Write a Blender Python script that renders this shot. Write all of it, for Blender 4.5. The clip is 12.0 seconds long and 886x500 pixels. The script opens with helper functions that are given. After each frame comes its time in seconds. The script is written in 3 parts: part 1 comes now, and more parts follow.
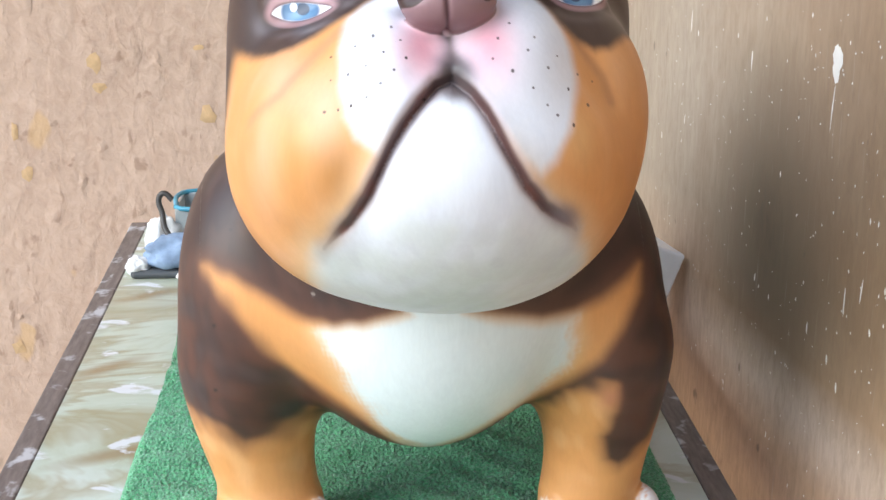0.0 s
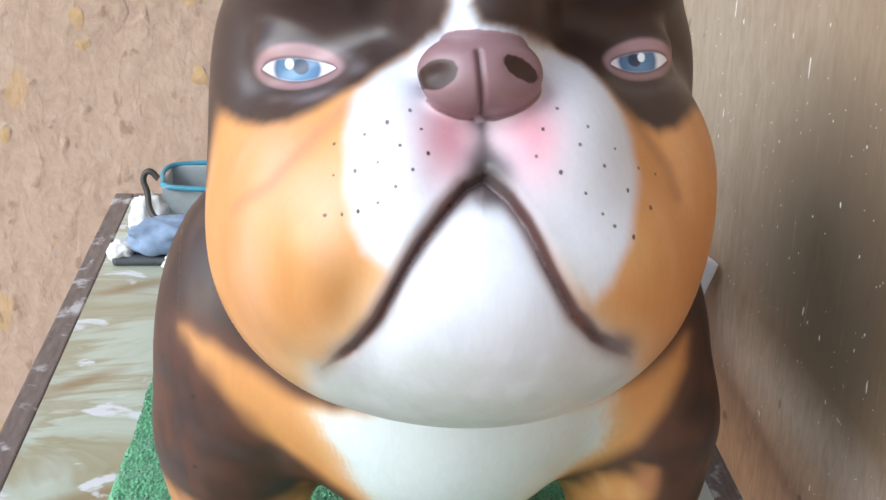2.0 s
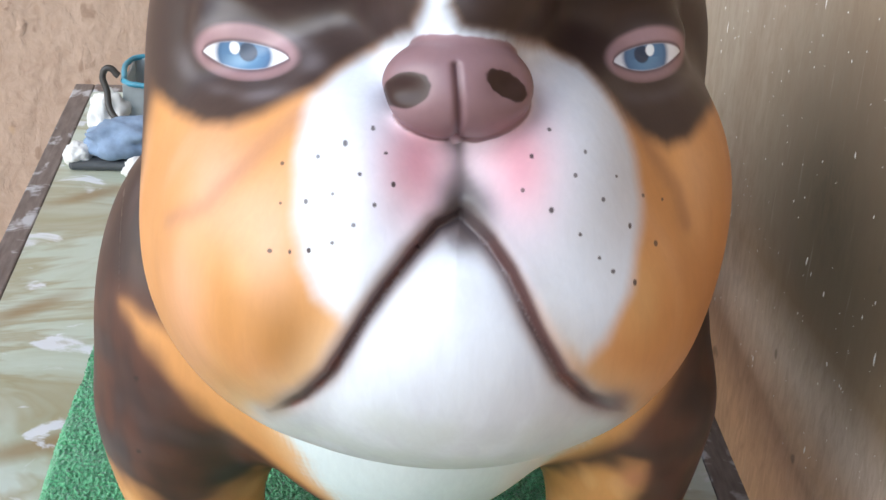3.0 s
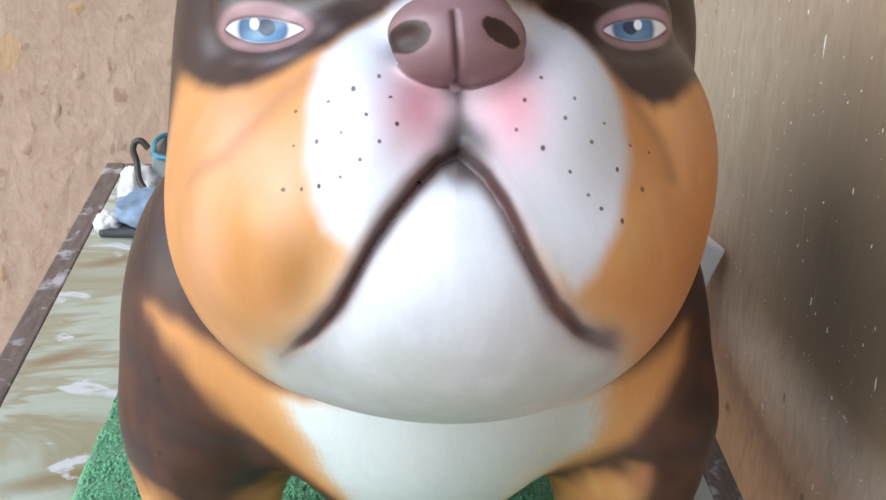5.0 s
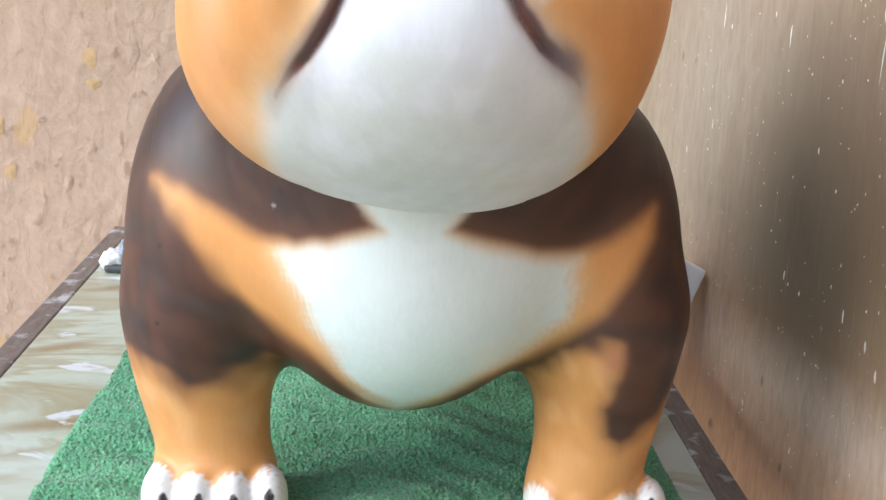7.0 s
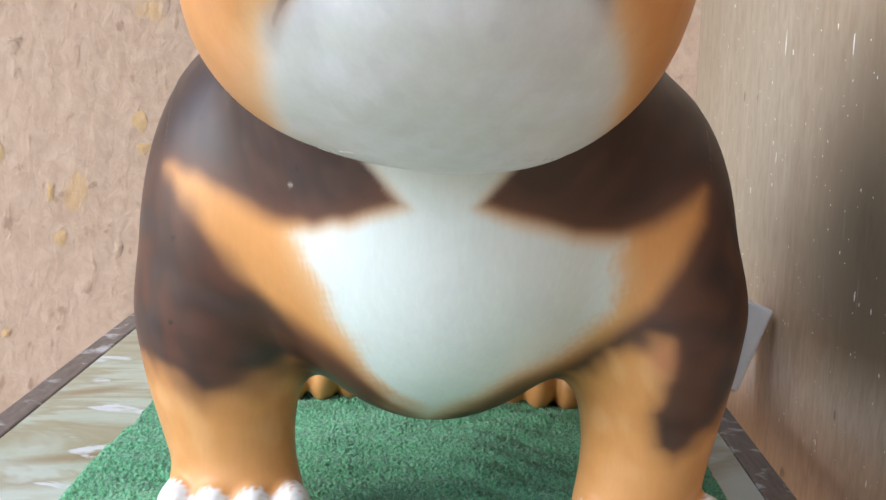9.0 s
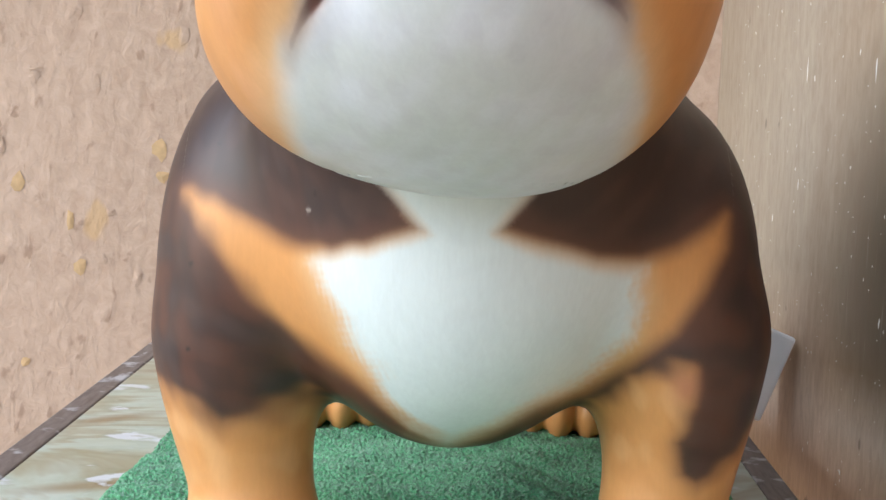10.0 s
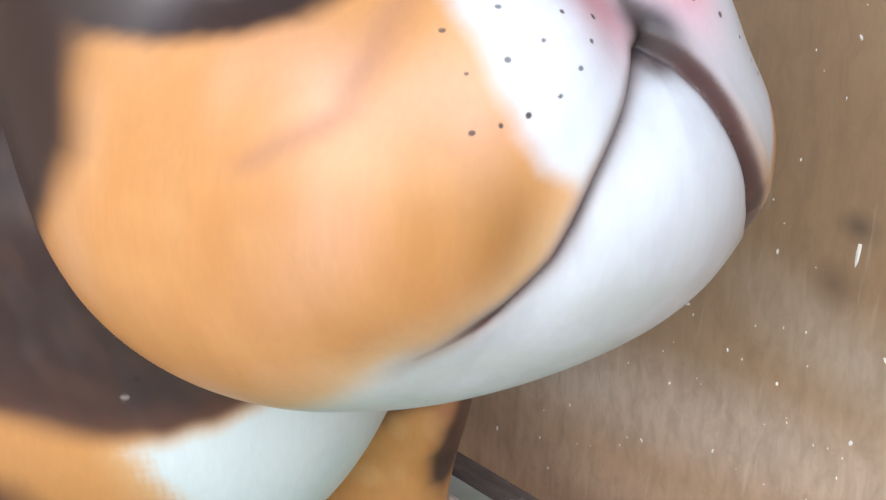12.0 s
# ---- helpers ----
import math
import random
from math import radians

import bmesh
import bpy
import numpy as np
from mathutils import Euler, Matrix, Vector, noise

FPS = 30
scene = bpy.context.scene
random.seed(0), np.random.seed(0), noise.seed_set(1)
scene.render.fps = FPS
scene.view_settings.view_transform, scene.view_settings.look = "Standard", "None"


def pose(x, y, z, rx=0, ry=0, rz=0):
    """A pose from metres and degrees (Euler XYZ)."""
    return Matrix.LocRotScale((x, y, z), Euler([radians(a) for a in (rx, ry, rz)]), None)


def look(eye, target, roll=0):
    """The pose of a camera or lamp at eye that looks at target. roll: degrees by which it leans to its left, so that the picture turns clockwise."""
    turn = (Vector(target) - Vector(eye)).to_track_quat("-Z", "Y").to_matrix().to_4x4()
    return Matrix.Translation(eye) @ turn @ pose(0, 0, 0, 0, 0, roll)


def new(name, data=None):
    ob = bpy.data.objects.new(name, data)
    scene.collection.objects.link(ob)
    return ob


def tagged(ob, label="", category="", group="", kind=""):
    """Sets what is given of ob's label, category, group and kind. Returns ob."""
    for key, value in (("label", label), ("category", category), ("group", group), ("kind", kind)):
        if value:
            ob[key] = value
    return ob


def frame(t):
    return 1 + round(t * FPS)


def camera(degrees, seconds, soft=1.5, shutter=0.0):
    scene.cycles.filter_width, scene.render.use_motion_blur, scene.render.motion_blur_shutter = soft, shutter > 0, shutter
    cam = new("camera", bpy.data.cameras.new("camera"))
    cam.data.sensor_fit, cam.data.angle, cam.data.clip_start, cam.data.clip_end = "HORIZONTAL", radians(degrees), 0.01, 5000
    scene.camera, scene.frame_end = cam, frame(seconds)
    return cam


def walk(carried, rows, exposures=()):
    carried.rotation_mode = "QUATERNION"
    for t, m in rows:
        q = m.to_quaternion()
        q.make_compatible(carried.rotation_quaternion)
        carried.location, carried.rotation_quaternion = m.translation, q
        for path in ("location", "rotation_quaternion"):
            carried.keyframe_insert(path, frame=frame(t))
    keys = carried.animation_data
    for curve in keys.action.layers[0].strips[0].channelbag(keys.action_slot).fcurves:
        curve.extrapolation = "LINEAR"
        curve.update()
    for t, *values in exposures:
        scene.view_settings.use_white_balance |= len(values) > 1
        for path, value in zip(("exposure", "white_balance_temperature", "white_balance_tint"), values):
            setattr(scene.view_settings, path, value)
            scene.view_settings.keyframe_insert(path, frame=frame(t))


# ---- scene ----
cam = camera(34.2, 12.0)
PATH = [
    (0, (0.296, -1.21, 0.538), (0.424, 0.702, -0.035), 0.2),
    (0.5, (0.292, -1.203, 0.538), (0.404, 0.708, -0.04), 0.2),
    (1, (0.289, -1.186, 0.536), (0.404, 0.725, -0.043), 0.5),
    (1.5, (0.292, -1.136, 0.527), (0.419, 0.768, -0.071), 0.8),
    (2, (0.294, -1.042, 0.59), (0.423, 0.827, -0.109), 1.5),
    (2.5, (0.295, -0.965, 0.612), (0.435, 0.849, -0.219), 2.7),
    (2.7, (0.302, -0.936, 0.622), (0.454, 0.856, -0.254), 3.0),
    (4.3, (0.311, -0.916, 0.622), (0.455, 0.855, -0.297), 3.7),
    (4.5, (0.314, -0.939, 0.613), (0.448, 0.855, -0.261), 3.3),
    (5, (0.314, -0.992, 0.573), (0.426, 0.867, -0.156), 2.6),
    (5.5, (0.314, -1.04, 0.517), (0.424, 0.862, -0.094), 2.9),
    (6, (0.322, -1.076, 0.439), (0.445, 0.855, -0.067), 3.7),
    (6.5, (0.328, -1.108, 0.391), (0.444, 0.838, -0.055), 3.7),
    (7, (0.329, -1.109, 0.386), (0.426, 0.844, -0.032), 3.4),
    (7.5, (0.329, -1.118, 0.389), (0.398, 0.841, -0.009), 3.1),
    (7.7, (0.33, -1.112, 0.384), (0.383, 0.85, -0.003), 2.9),
    (9.3, (0.363, -1.053, 0.293), (0.331, 0.934, 0.061), 2.0),
    (9.5, (0.363, -1.052, 0.294), (0.322, 0.935, 0.073), 1.9),
    (10, (0.361, -1.052, 0.296), (0.315, 0.936, 0.079), 2.1),
    (10.5, (0.339, -1.031, 0.366), (0.427, 0.939, 0.035), 1.5),
    (10.7, (0.306, -1.018, 0.422), (0.547, 0.93, 0.034), 0.9),
    (10.9, (0.244, -0.995, 0.463), (0.656, 0.905, -0.005), 0.9),
    (11.1, (0.154, -0.959, 0.5), (0.794, 0.857, -0.038), 0.8),
    (11.3, (0.069, -0.912, 0.511), (0.929, 0.791, -0.089), 0.8),
    (11.5, (0.014, -0.869, 0.518), (1.052, 0.703, -0.155), 1.1),
    (11.8, (0.001, -0.802, 0.514), (1.181, 0.626, -0.241), 1.3),
    (12, (0.015, -0.759, 0.522), (1.252, 0.606, -0.257), 1.4),
]
# the phone brightens its picture when the dark chest fills it and dims it for the pale muzzle
EXPOSURES = [(0, 1.06), (1.5, 1.02), (2.5, 0.76), (5, 0.75), (6, 0.92), (7, 1.02), (9.5, 0.86), (10.5, 0.85), (11.2, 0.88), (12, 0.58)]
walk(cam, [(t, look(eye, target, roll)) for t, eye, target, roll in PATH], EXPOSURES)

# ---- light ----
world = bpy.data.worlds.new("world")
scene.world = world
world.use_nodes = True
wn = world.node_tree
sky = wn.nodes.new("ShaderNodeTexSky")
sky.sky_type = "NISHITA"
sky.sun_disc = False
SUN_UP, SUN_TURN = radians(34), radians(243)
sky.sun_elevation, sky.sun_rotation = SUN_UP, SUN_TURN
wn.links.new(sky.outputs["Color"], wn.nodes["Background"].inputs["Color"])
wn.nodes["Background"].inputs["Strength"].default_value = 0.15

sun_data = bpy.data.lights.new("sun", "SUN")
sun_data.energy, sun_data.angle, sun_data.color = 1.75, radians(55), (0.87, 0.965, 1.05)
sun = new("sun", sun_data)
sun.matrix_world = look((-3.3, -2.03, 3.08), (0.35, -0.2, 0.2))


# ---- materials ----
def nodes_of(name, rough=0.6, bump=0.0, bump_scale=200.0):
    m = bpy.data.materials.new(name)
    m.use_nodes = True
    nt = m.node_tree
    b = nt.nodes["Principled BSDF"]
    b.inputs["Roughness"].default_value = rough
    return m, nt, b


def coords(nt, scale=(1, 1, 1)):
    tc = nt.nodes.new("ShaderNodeTexCoord")
    mp = nt.nodes.new("ShaderNodeMapping")
    mp.inputs["Scale"].default_value = scale
    nt.links.new(tc.outputs["Object"], mp.inputs["Vector"])
    return mp.outputs["Vector"]


def noise_tex(nt, vec, scale, detail=4.0, rough=0.55, distort=0.0):
    n = nt.nodes.new("ShaderNodeTexNoise")
    n.inputs["Scale"].default_value = scale
    n.inputs["Detail"].default_value = detail
    n.inputs["Roughness"].default_value = rough
    n.inputs["Distortion"].default_value = distort
    nt.links.new(vec, n.inputs["Vector"])
    return n.outputs["Fac"]


def ramp(nt, fac, stops):
    r = nt.nodes.new("ShaderNodeValToRGB")
    els = r.color_ramp.elements
    while len(els) < len(stops):
        els.new(0.5)
    for e, (p, c) in zip(els, stops):
        e.position = p
        e.color = (*c, 1) if len(c) == 3 else c
    nt.links.new(fac, r.inputs["Fac"])
    return r.outputs["Color"]


def mix(nt, fac, a, b, mode="MIX"):
    n = nt.nodes.new("ShaderNodeMix")
    n.data_type, n.blend_type = "RGBA", mode
    for sock, v in ((n.inputs[0], fac), (n.inputs[6], a), (n.inputs[7], b)):
        if isinstance(v, (int, float)):
            sock.default_value = v
        elif isinstance(v, tuple):
            sock.default_value = (*v, 1)
        else:
            nt.links.new(v, sock)
    return n.outputs[2]


def bump(nt, b, height, strength, dist=0.002, normal=None):
    n = nt.nodes.new("ShaderNodeBump")
    n.inputs["Strength"].default_value = strength
    n.inputs["Distance"].default_value = dist
    nt.links.new(height, n.inputs["Height"])
    if normal is not None:
        nt.links.new(normal, n.inputs["Normal"])
    nt.links.new(n.outputs["Normal"], b.inputs["Normal"])
    return n.outputs["Normal"]


def plain(name, col, rough=0.6, metal=0.0, var=0.15, scale=60.0):
    m, nt, b = nodes_of(name, rough)
    v = coords(nt)
    f = noise_tex(nt, v, scale)
    dark = tuple(c * (1 - var) for c in col)
    light = tuple(min(1, c * (1 + var)) for c in col)
    nt.links.new(ramp(nt, f, [(0.3, dark), (0.7, light)]), b.inputs["Base Color"])
    b.inputs["Metallic"].default_value = metal
    bump(nt, b, f, 0.15, 0.001)
    return m


def clay_wall_material():
    m, nt, b = nodes_of("clay_plaster", 0.92)
    v = coords(nt)
    big = noise_tex(nt, v, 3.0, 5)
    fine = noise_tex(nt, v, 55.0, 6, 0.65, 0.6)
    base = ramp(nt, big, [(0.3, (0.45, 0.31, 0.225)), (0.7, (0.56, 0.40, 0.30))])
    base = mix(nt, ramp(nt, fine, [(0.35, (0.0,) * 3), (0.75, (1,) * 3)]), base, (0.62, 0.46, 0.355))
    pit = noise_tex(nt, coords(nt, (1, 1, 0.55)), 42.0, 3, 0.5, 0.4)
    base = mix(nt, ramp(nt, pit, [(0.62, (0,) * 3), (0.68, (0.65,) * 3)]), base, (0.33, 0.21, 0.145))
    chip = noise_tex(nt, coords(nt, (1, 1, 0.6)), 17.0, 2, 0.4, 0.3)
    base = mix(nt, ramp(nt, chip, [(0.69, (0,) * 3), (0.73, (0.7,) * 3)]), base, (0.60, 0.39, 0.20))
    nt.links.new(base, b.inputs["Base Color"])
    n = bump(nt, b, fine, 0.35, 0.005)
    n = bump(nt, b, pit, 0.5, 0.006, n)
    bump(nt, b, chip, 0.4, 0.006, n)
    return m


def board_wall_material():
    # stained plywood: vertical streaks, a dark patch beside the statue and a grey smear low down
    m, nt, b = nodes_of("stained_board", 0.68)
    v = coords(nt)
    streak = noise_tex(nt, coords(nt, (1, 9, 1.0)), 5.0, 6, 0.65)
    fine = noise_tex(nt, coords(nt, (1, 11, 2.5)), 13.0, 6, 0.7, 0.4)
    blot = noise_tex(nt, v, 5.5, 6, 0.62, 0.5)
    base = ramp(nt, blot, [(0.3, (0.22, 0.155, 0.10)), (0.7, (0.32, 0.255, 0.185))])
    base = mix(nt, ramp(nt, streak, [(0.38, (0,) * 3), (0.72, (0.5,) * 3)]), base, (0.41, 0.345, 0.255))

    def patch(cy, cz, ry, rz, soft, col, amount, wob=0.12, turn=0.0):
        mp = nt.nodes.new("ShaderNodeMapping")
        mp.vector_type = "TEXTURE"
        mp.inputs["Location"].default_value = (0, cy, cz)
        mp.inputs["Rotation"].default_value = (turn, 0, 0)
        mp.inputs["Scale"].default_value = (1, ry, rz)
        tc = nt.nodes.new("ShaderNodeTexCoord")
        nt.links.new(tc.outputs["Object"], mp.inputs["Vector"])
        ln = nt.nodes.new("ShaderNodeVectorMath")
        ln.operation = "LENGTH"
        sep = nt.nodes.new("ShaderNodeSeparateXYZ")
        cmb = nt.nodes.new("ShaderNodeCombineXYZ")
        nt.links.new(mp.outputs["Vector"], sep.inputs[0])
        nt.links.new(sep.outputs["Y"], cmb.inputs["Y"])
        nt.links.new(sep.outputs["Z"], cmb.inputs["Z"])
        nt.links.new(cmb.outputs[0], ln.inputs[0])
        add = nt.nodes.new("ShaderNodeMath")
        add.operation = "MULTIPLY_ADD"
        nt.links.new(blot, add.inputs[0])
        add.inputs[1].default_value = wob * 6
        nt.links.new(ln.outputs["Value"], add.inputs[2])
        lim = wob * 3 + 1
        half = nt.nodes.new("ShaderNodeMath")
        half.operation = "DIVIDE"
        nt.links.new(add.outputs[0], half.inputs[0])
        half.inputs[1].default_value = 2 * lim
        return mix(nt, ramp(nt, half.outputs[0], [(0.5 * (1 - soft), (amount,) * 3), (0.5 * (1 + soft), (0,) * 3)]), base, col)

    base = patch(0.35, 0.35, 0.35, 0.3, 0.9, (0.45, 0.39, 0.32), 0.65)
    base = patch(-0.46, 0.2, 0.40, 0.4, 0.7, (0.33, 0.195, 0.105), 0.92)
    base = patch(0.1, -0.05, 0.7, 0.12, 0.6, (0.60, 0.40, 0.27), 0.95, 0.1, -0.07)
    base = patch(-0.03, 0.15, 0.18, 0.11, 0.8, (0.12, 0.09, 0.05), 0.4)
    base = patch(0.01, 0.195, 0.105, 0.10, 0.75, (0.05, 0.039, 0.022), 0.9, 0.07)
    base = patch(0.06, 0.040, 0.34, 0.024, 0.8, (0.66, 0.58, 0.53), 0.75, 0.12, -0.105)
    base = patch(0.02, -0.01, 0.2, 0.02, 0.9, (0.30, 0.18, 0.11), 0.5, 0.3, -0.1)
    base = patch(-0.38, 0.158, 0.05, 0.018, 0.7, (0.55, 0.47, 0.40), 0.6, 0.3, 0.3)
    base = patch(-0.373, 0.235, 0.010, 0.007, 0.6, (0.10, 0.07, 0.05), 0.8, 0.1)
    base = patch(-0.363, 0.197, 0.012, 0.011, 0.6, (0.15, 0.09, 0.055), 0.7, 0.1)
    mottle = noise_tex(nt, coords(nt, (1, 2.2, 1)), 38.0, 5, 0.65, 0.6)
    base = mix(nt, ramp(nt, mottle, [(0.42, (0,) * 3), (0.72, (0.35,) * 3)]), base, (0.17, 0.11, 0.065))
    spot = noise_tex(nt, v, 24.0, 2, 0.4)
    base = mix(nt, ramp(nt, spot, [(0.73, (0,) * 3), (0.76, (0.6,) * 3)]), base, (0.10, 0.075, 0.06))
    base = mix(nt, ramp(nt, fine, [(0.4, (0,) * 3), (0.8, (0.3,) * 3)]), base, (0.19, 0.125, 0.08))
    chalk = noise_tex(nt, coords(nt, (1, 22, 2)), 6.0, 4, 0.6)
    base = mix(nt, ramp(nt, chalk, [(0.62, (0,) * 3), (0.75, (0.3,) * 3)]), base, (0.52, 0.47, 0.41))
    nt.links.new(base, b.inputs["Base Color"])
    bump(nt, b, fine, 0.12, 0.002)
    return m


def laminate_material():
    # marbled pale green laminate with brown veins and smears of white paint
    m, nt, b = nodes_of("marbled_laminate", 0.32)
    v = coords(nt)
    big = noise_tex(nt, coords(nt, (0.8, 1.1, 1)), 6.0, 6, 0.6, 0.9)
    base = ramp(nt, big, [(0.3, (0.36, 0.37, 0.25)), (0.48, (0.47, 0.53, 0.44)), (0.70, (0.58, 0.65, 0.61))])
    vein = noise_tex(nt, coords(nt, (0.6, 1.2, 1)), 4.0, 5, 0.6, 1.2)
    base = mix(nt, ramp(nt, vein, [(0.46, (0,) * 3), (0.5, (0.6,) * 3), (0.58, (0,) * 3)]), base, (0.30, 0.235, 0.11))
    for cx, cy, ln, turn in ((0.040, 0.178, 0.055, 42), (0.10, -0.02, 0.07, 25), (0.06, 0.42, 0.06, 35)):
        mp = nt.nodes.new("ShaderNodeMapping")
        mp.vector_type = "TEXTURE"
        mp.inputs["Location"].default_value = (cx, cy, 0)
        mp.inputs["Rotation"].default_value = (0, 0, radians(turn))
        mp.inputs["Scale"].default_value = (ln, 0.014, 1)
        nt.links.new(v, mp.inputs["Vector"])
        ln_ = nt.nodes.new("ShaderNodeVectorMath")
        ln_.operation = "LENGTH"
        nt.links.new(mp.outputs["Vector"], ln_.inputs[0])
        wob = nt.nodes.new("ShaderNodeMath")
        wob.operation = "MULTIPLY_ADD"
        nt.links.new(vein, wob.inputs[0])
        wob.inputs[1].default_value = 2.4
        nt.links.new(ln_.outputs["Value"], wob.inputs[2])
        half = nt.nodes.new("ShaderNodeMath")
        half.operation = "DIVIDE"
        nt.links.new(wob.outputs[0], half.inputs[0])
        half.inputs[1].default_value = 3.2
        base = mix(nt, ramp(nt, half.outputs[0], [(0.45, (0.75,) * 3), (0.75, (0,) * 3)]), base, (0.27, 0.18, 0.08))
    smear = noise_tex(nt, coords(nt, (1, 1.5, 1)), 17.0, 5, 0.55, 0.8)
    base = mix(nt, ramp(nt, smear, [(0.59, (0,) * 3), (0.65, (0.85,) * 3)]), base, (0.70, 0.72, 0.76))
    nt.links.new(base, b.inputs["Base Color"])
    r = ramp(nt, smear, [(0.5, (0.3,) * 3), (0.7, (0.6,) * 3)])
    nt.links.new(r, b.inputs["Roughness"])
    bump(nt, b, smear, 0.12, 0.002)
    return m


def edge_material():
    m, nt, b = nodes_of("dark_edging", 0.5)
    v = coords(nt)
    f = noise_tex(nt, coords(nt, (6, 1, 1)), 30.0, 5, 0.6)
    base = ramp(nt, f, [(0.3, (0.11, 0.083, 0.075)), (0.7, (0.21, 0.175, 0.16))])
    sm = noise_tex(nt, v, 22.0, 4, 0.6, 0.4)
    base = mix(nt, ramp(nt, sm, [(0.56, (0,) * 3), (0.63, (0.8,) * 3)]), base, (0.56, 0.56, 0.58))
    nt.links.new(base, b.inputs["Base Color"])
    bump(nt, b, f, 0.2, 0.001)
    return m


def towel_material():
    m, nt, b = nodes_of("green_terry", 0.95)
    v = coords(nt)
    f = noise_tex(nt, v, 420.0, 3, 0.6)
    g = noise_tex(nt, v, 28.0, 4, 0.6)
    base = ramp(nt, f, [(0.34, (0.022, 0.17, 0.06)), (0.66, (0.17, 0.58, 0.28))])
    base = mix(nt, ramp(nt, g, [(0.35, (0,) * 3), (0.7, (0.5,) * 3)]), base, (0.13, 0.45, 0.22))
    nt.links.new(base, b.inputs["Base Color"])
    b.inputs["Sheen Weight"].default_value = 0.4
    bump(nt, b, f, 0.8, 0.003)
    return m


def painted_statue_material():
    m, nt, b = nodes_of("painted_resin", 0.38)
    at = nt.nodes.new("ShaderNodeAttribute")
    at.attribute_name = "paint"
    v = coords(nt)
    brush = noise_tex(nt, coords(nt, (1, 1, 0.22)), 330.0, 4, 0.6, 0.5)
    stain = noise_tex(nt, v, 26.0, 5, 0.65, 0.6)
    var = mix(nt, 1.0, ramp(nt, brush, [(0.25, (0.96,) * 3), (0.75, (1.03,) * 3)]), ramp(nt, stain, [(0.3, (0.95, 0.955, 0.96)), (0.6, (1.0,) * 3)]), "MULTIPLY")
    nt.links.new(mix(nt, 1.0, at.outputs["Color"], var, "MULTIPLY"), b.inputs["Base Color"])
    big = noise_tex(nt, v, 14.0, 3)
    nt.links.new(ramp(nt, big, [(0.3, (0.34,) * 3), (0.7, (0.45,) * 3)]), b.inputs["Roughness"])
    bump(nt, b, brush, 0.1, 0.0005)
    b.inputs["Specular IOR Level"].default_value = 0.46
    return m


M_CLAY, M_BOARD, M_TOP, M_EDGE = clay_wall_material(), board_wall_material(), laminate_material(), edge_material()
M_TOWEL, M_STATUE = towel_material(), painted_statue_material()
M_WOOD = plain("old_timber", (0.2, 0.13, 0.08), 0.7)
# floor colour kept pale so that it bounces sunlight up at towel and legs
M_FLOOR = plain("packed_earth_floor", (0.40, 0.32, 0.25), 0.95, 0.0, 0.25, 9.0)
M_ROOF = plain("roof_sheet", (0.45, 0.42, 0.38), 0.6)
M_WHITE = plain("white_plastic", (0.72, 0.72, 0.72), 0.4, 0.0, 0.04)


# ---- mesh helpers ----
def box_bm(bm, lo, hi, bevel=0.0):
    r = bmesh.ops.create_cube(bm, size=1.0)
    for v in r["verts"]:
        v.co = Vector([lo[i] + (v.co[i] + 0.5) * (hi[i] - lo[i]) for i in range(3)])
    if bevel:
        es = list({e for v in r["verts"] for e in v.link_edges})
        bmesh.ops.bevel(bm, geom=es, offset=bevel, segments=2, affect="EDGES", profile=0.5)


def part(name, bm, material, parent=None, label=""):
    me = bpy.data.meshes.new(name)
    bm.normal_update()
    bm.to_mesh(me)
    bm.free()
    me.materials.append(material)
    ob = new(name, me)
    if parent is not None:
        ob.parent = parent
    return tagged(ob, label)


def box(name, lo, hi, material, parent=None, bevel=0.0, label=""):
    bm = bmesh.new()
    box_bm(bm, lo, hi, bevel)
    return part(name, bm, material, parent, label)


# ---- the shed ----
FLOOR = -0.74
tagged(box("ground", (-60, -60, FLOOR - 0.2), (60, 60, FLOOR), M_FLOOR), "packed pale brown earth floor under the shed", "ground", kind="structure")
BACK_Y, RIGHT_X = 0.84, 0.668
tagged(box("wall_north", (-2.2, BACK_Y, FLOOR), (0.86, BACK_Y + 0.15, 1.9), M_CLAY), "rough brown clay-plastered wall with flakes and pits", "wall", kind="structure")
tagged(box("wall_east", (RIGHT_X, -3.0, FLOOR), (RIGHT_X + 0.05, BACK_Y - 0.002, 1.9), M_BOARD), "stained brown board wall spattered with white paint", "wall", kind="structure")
# added roof, out of view; blocks part of the sky, cut back for the sun
tagged(box("ceiling", (-1.0, -0.3, 1.9), (0.9, 1.0, 1.94), M_ROOF), "unseen sheet roof added over the work table", "ceiling", kind="structure")

# ---- the table ----
T_X0, T_X1, T_Y0, T_Y1 = -0.007, 0.612, -0.62, 0.74
table = tagged(new("work_table"), "paint-smeared work table with marbled laminate top and dark edging", "table")
box("tabletop", (T_X0 + 0.024, T_Y0 + 0.024, -0.028), (T_X1 - 0.024, T_Y1 - 0.024, 0.0), M_TOP, table, 0.0, "pale green marbled laminate with white paint smears")
for lo, hi in (((T_X0, T_Y0, -0.034), (T_X0 + 0.0235, T_Y1, 0.001)), ((T_X1 - 0.0235, T_Y0, -0.034), (T_X1, T_Y1, 0.001)),
               ((T_X0 + 0.0237, T_Y0, -0.034), (T_X1 - 0.0237, T_Y0 + 0.0235, 0.001)), ((T_X0 + 0.0237, T_Y1 - 0.0235, -0.034), (T_X1 - 0.0237, T_Y1, 0.001))):
    box("edging", lo, hi, M_EDGE, table, 0.002, "worn dark brown wooden edging")
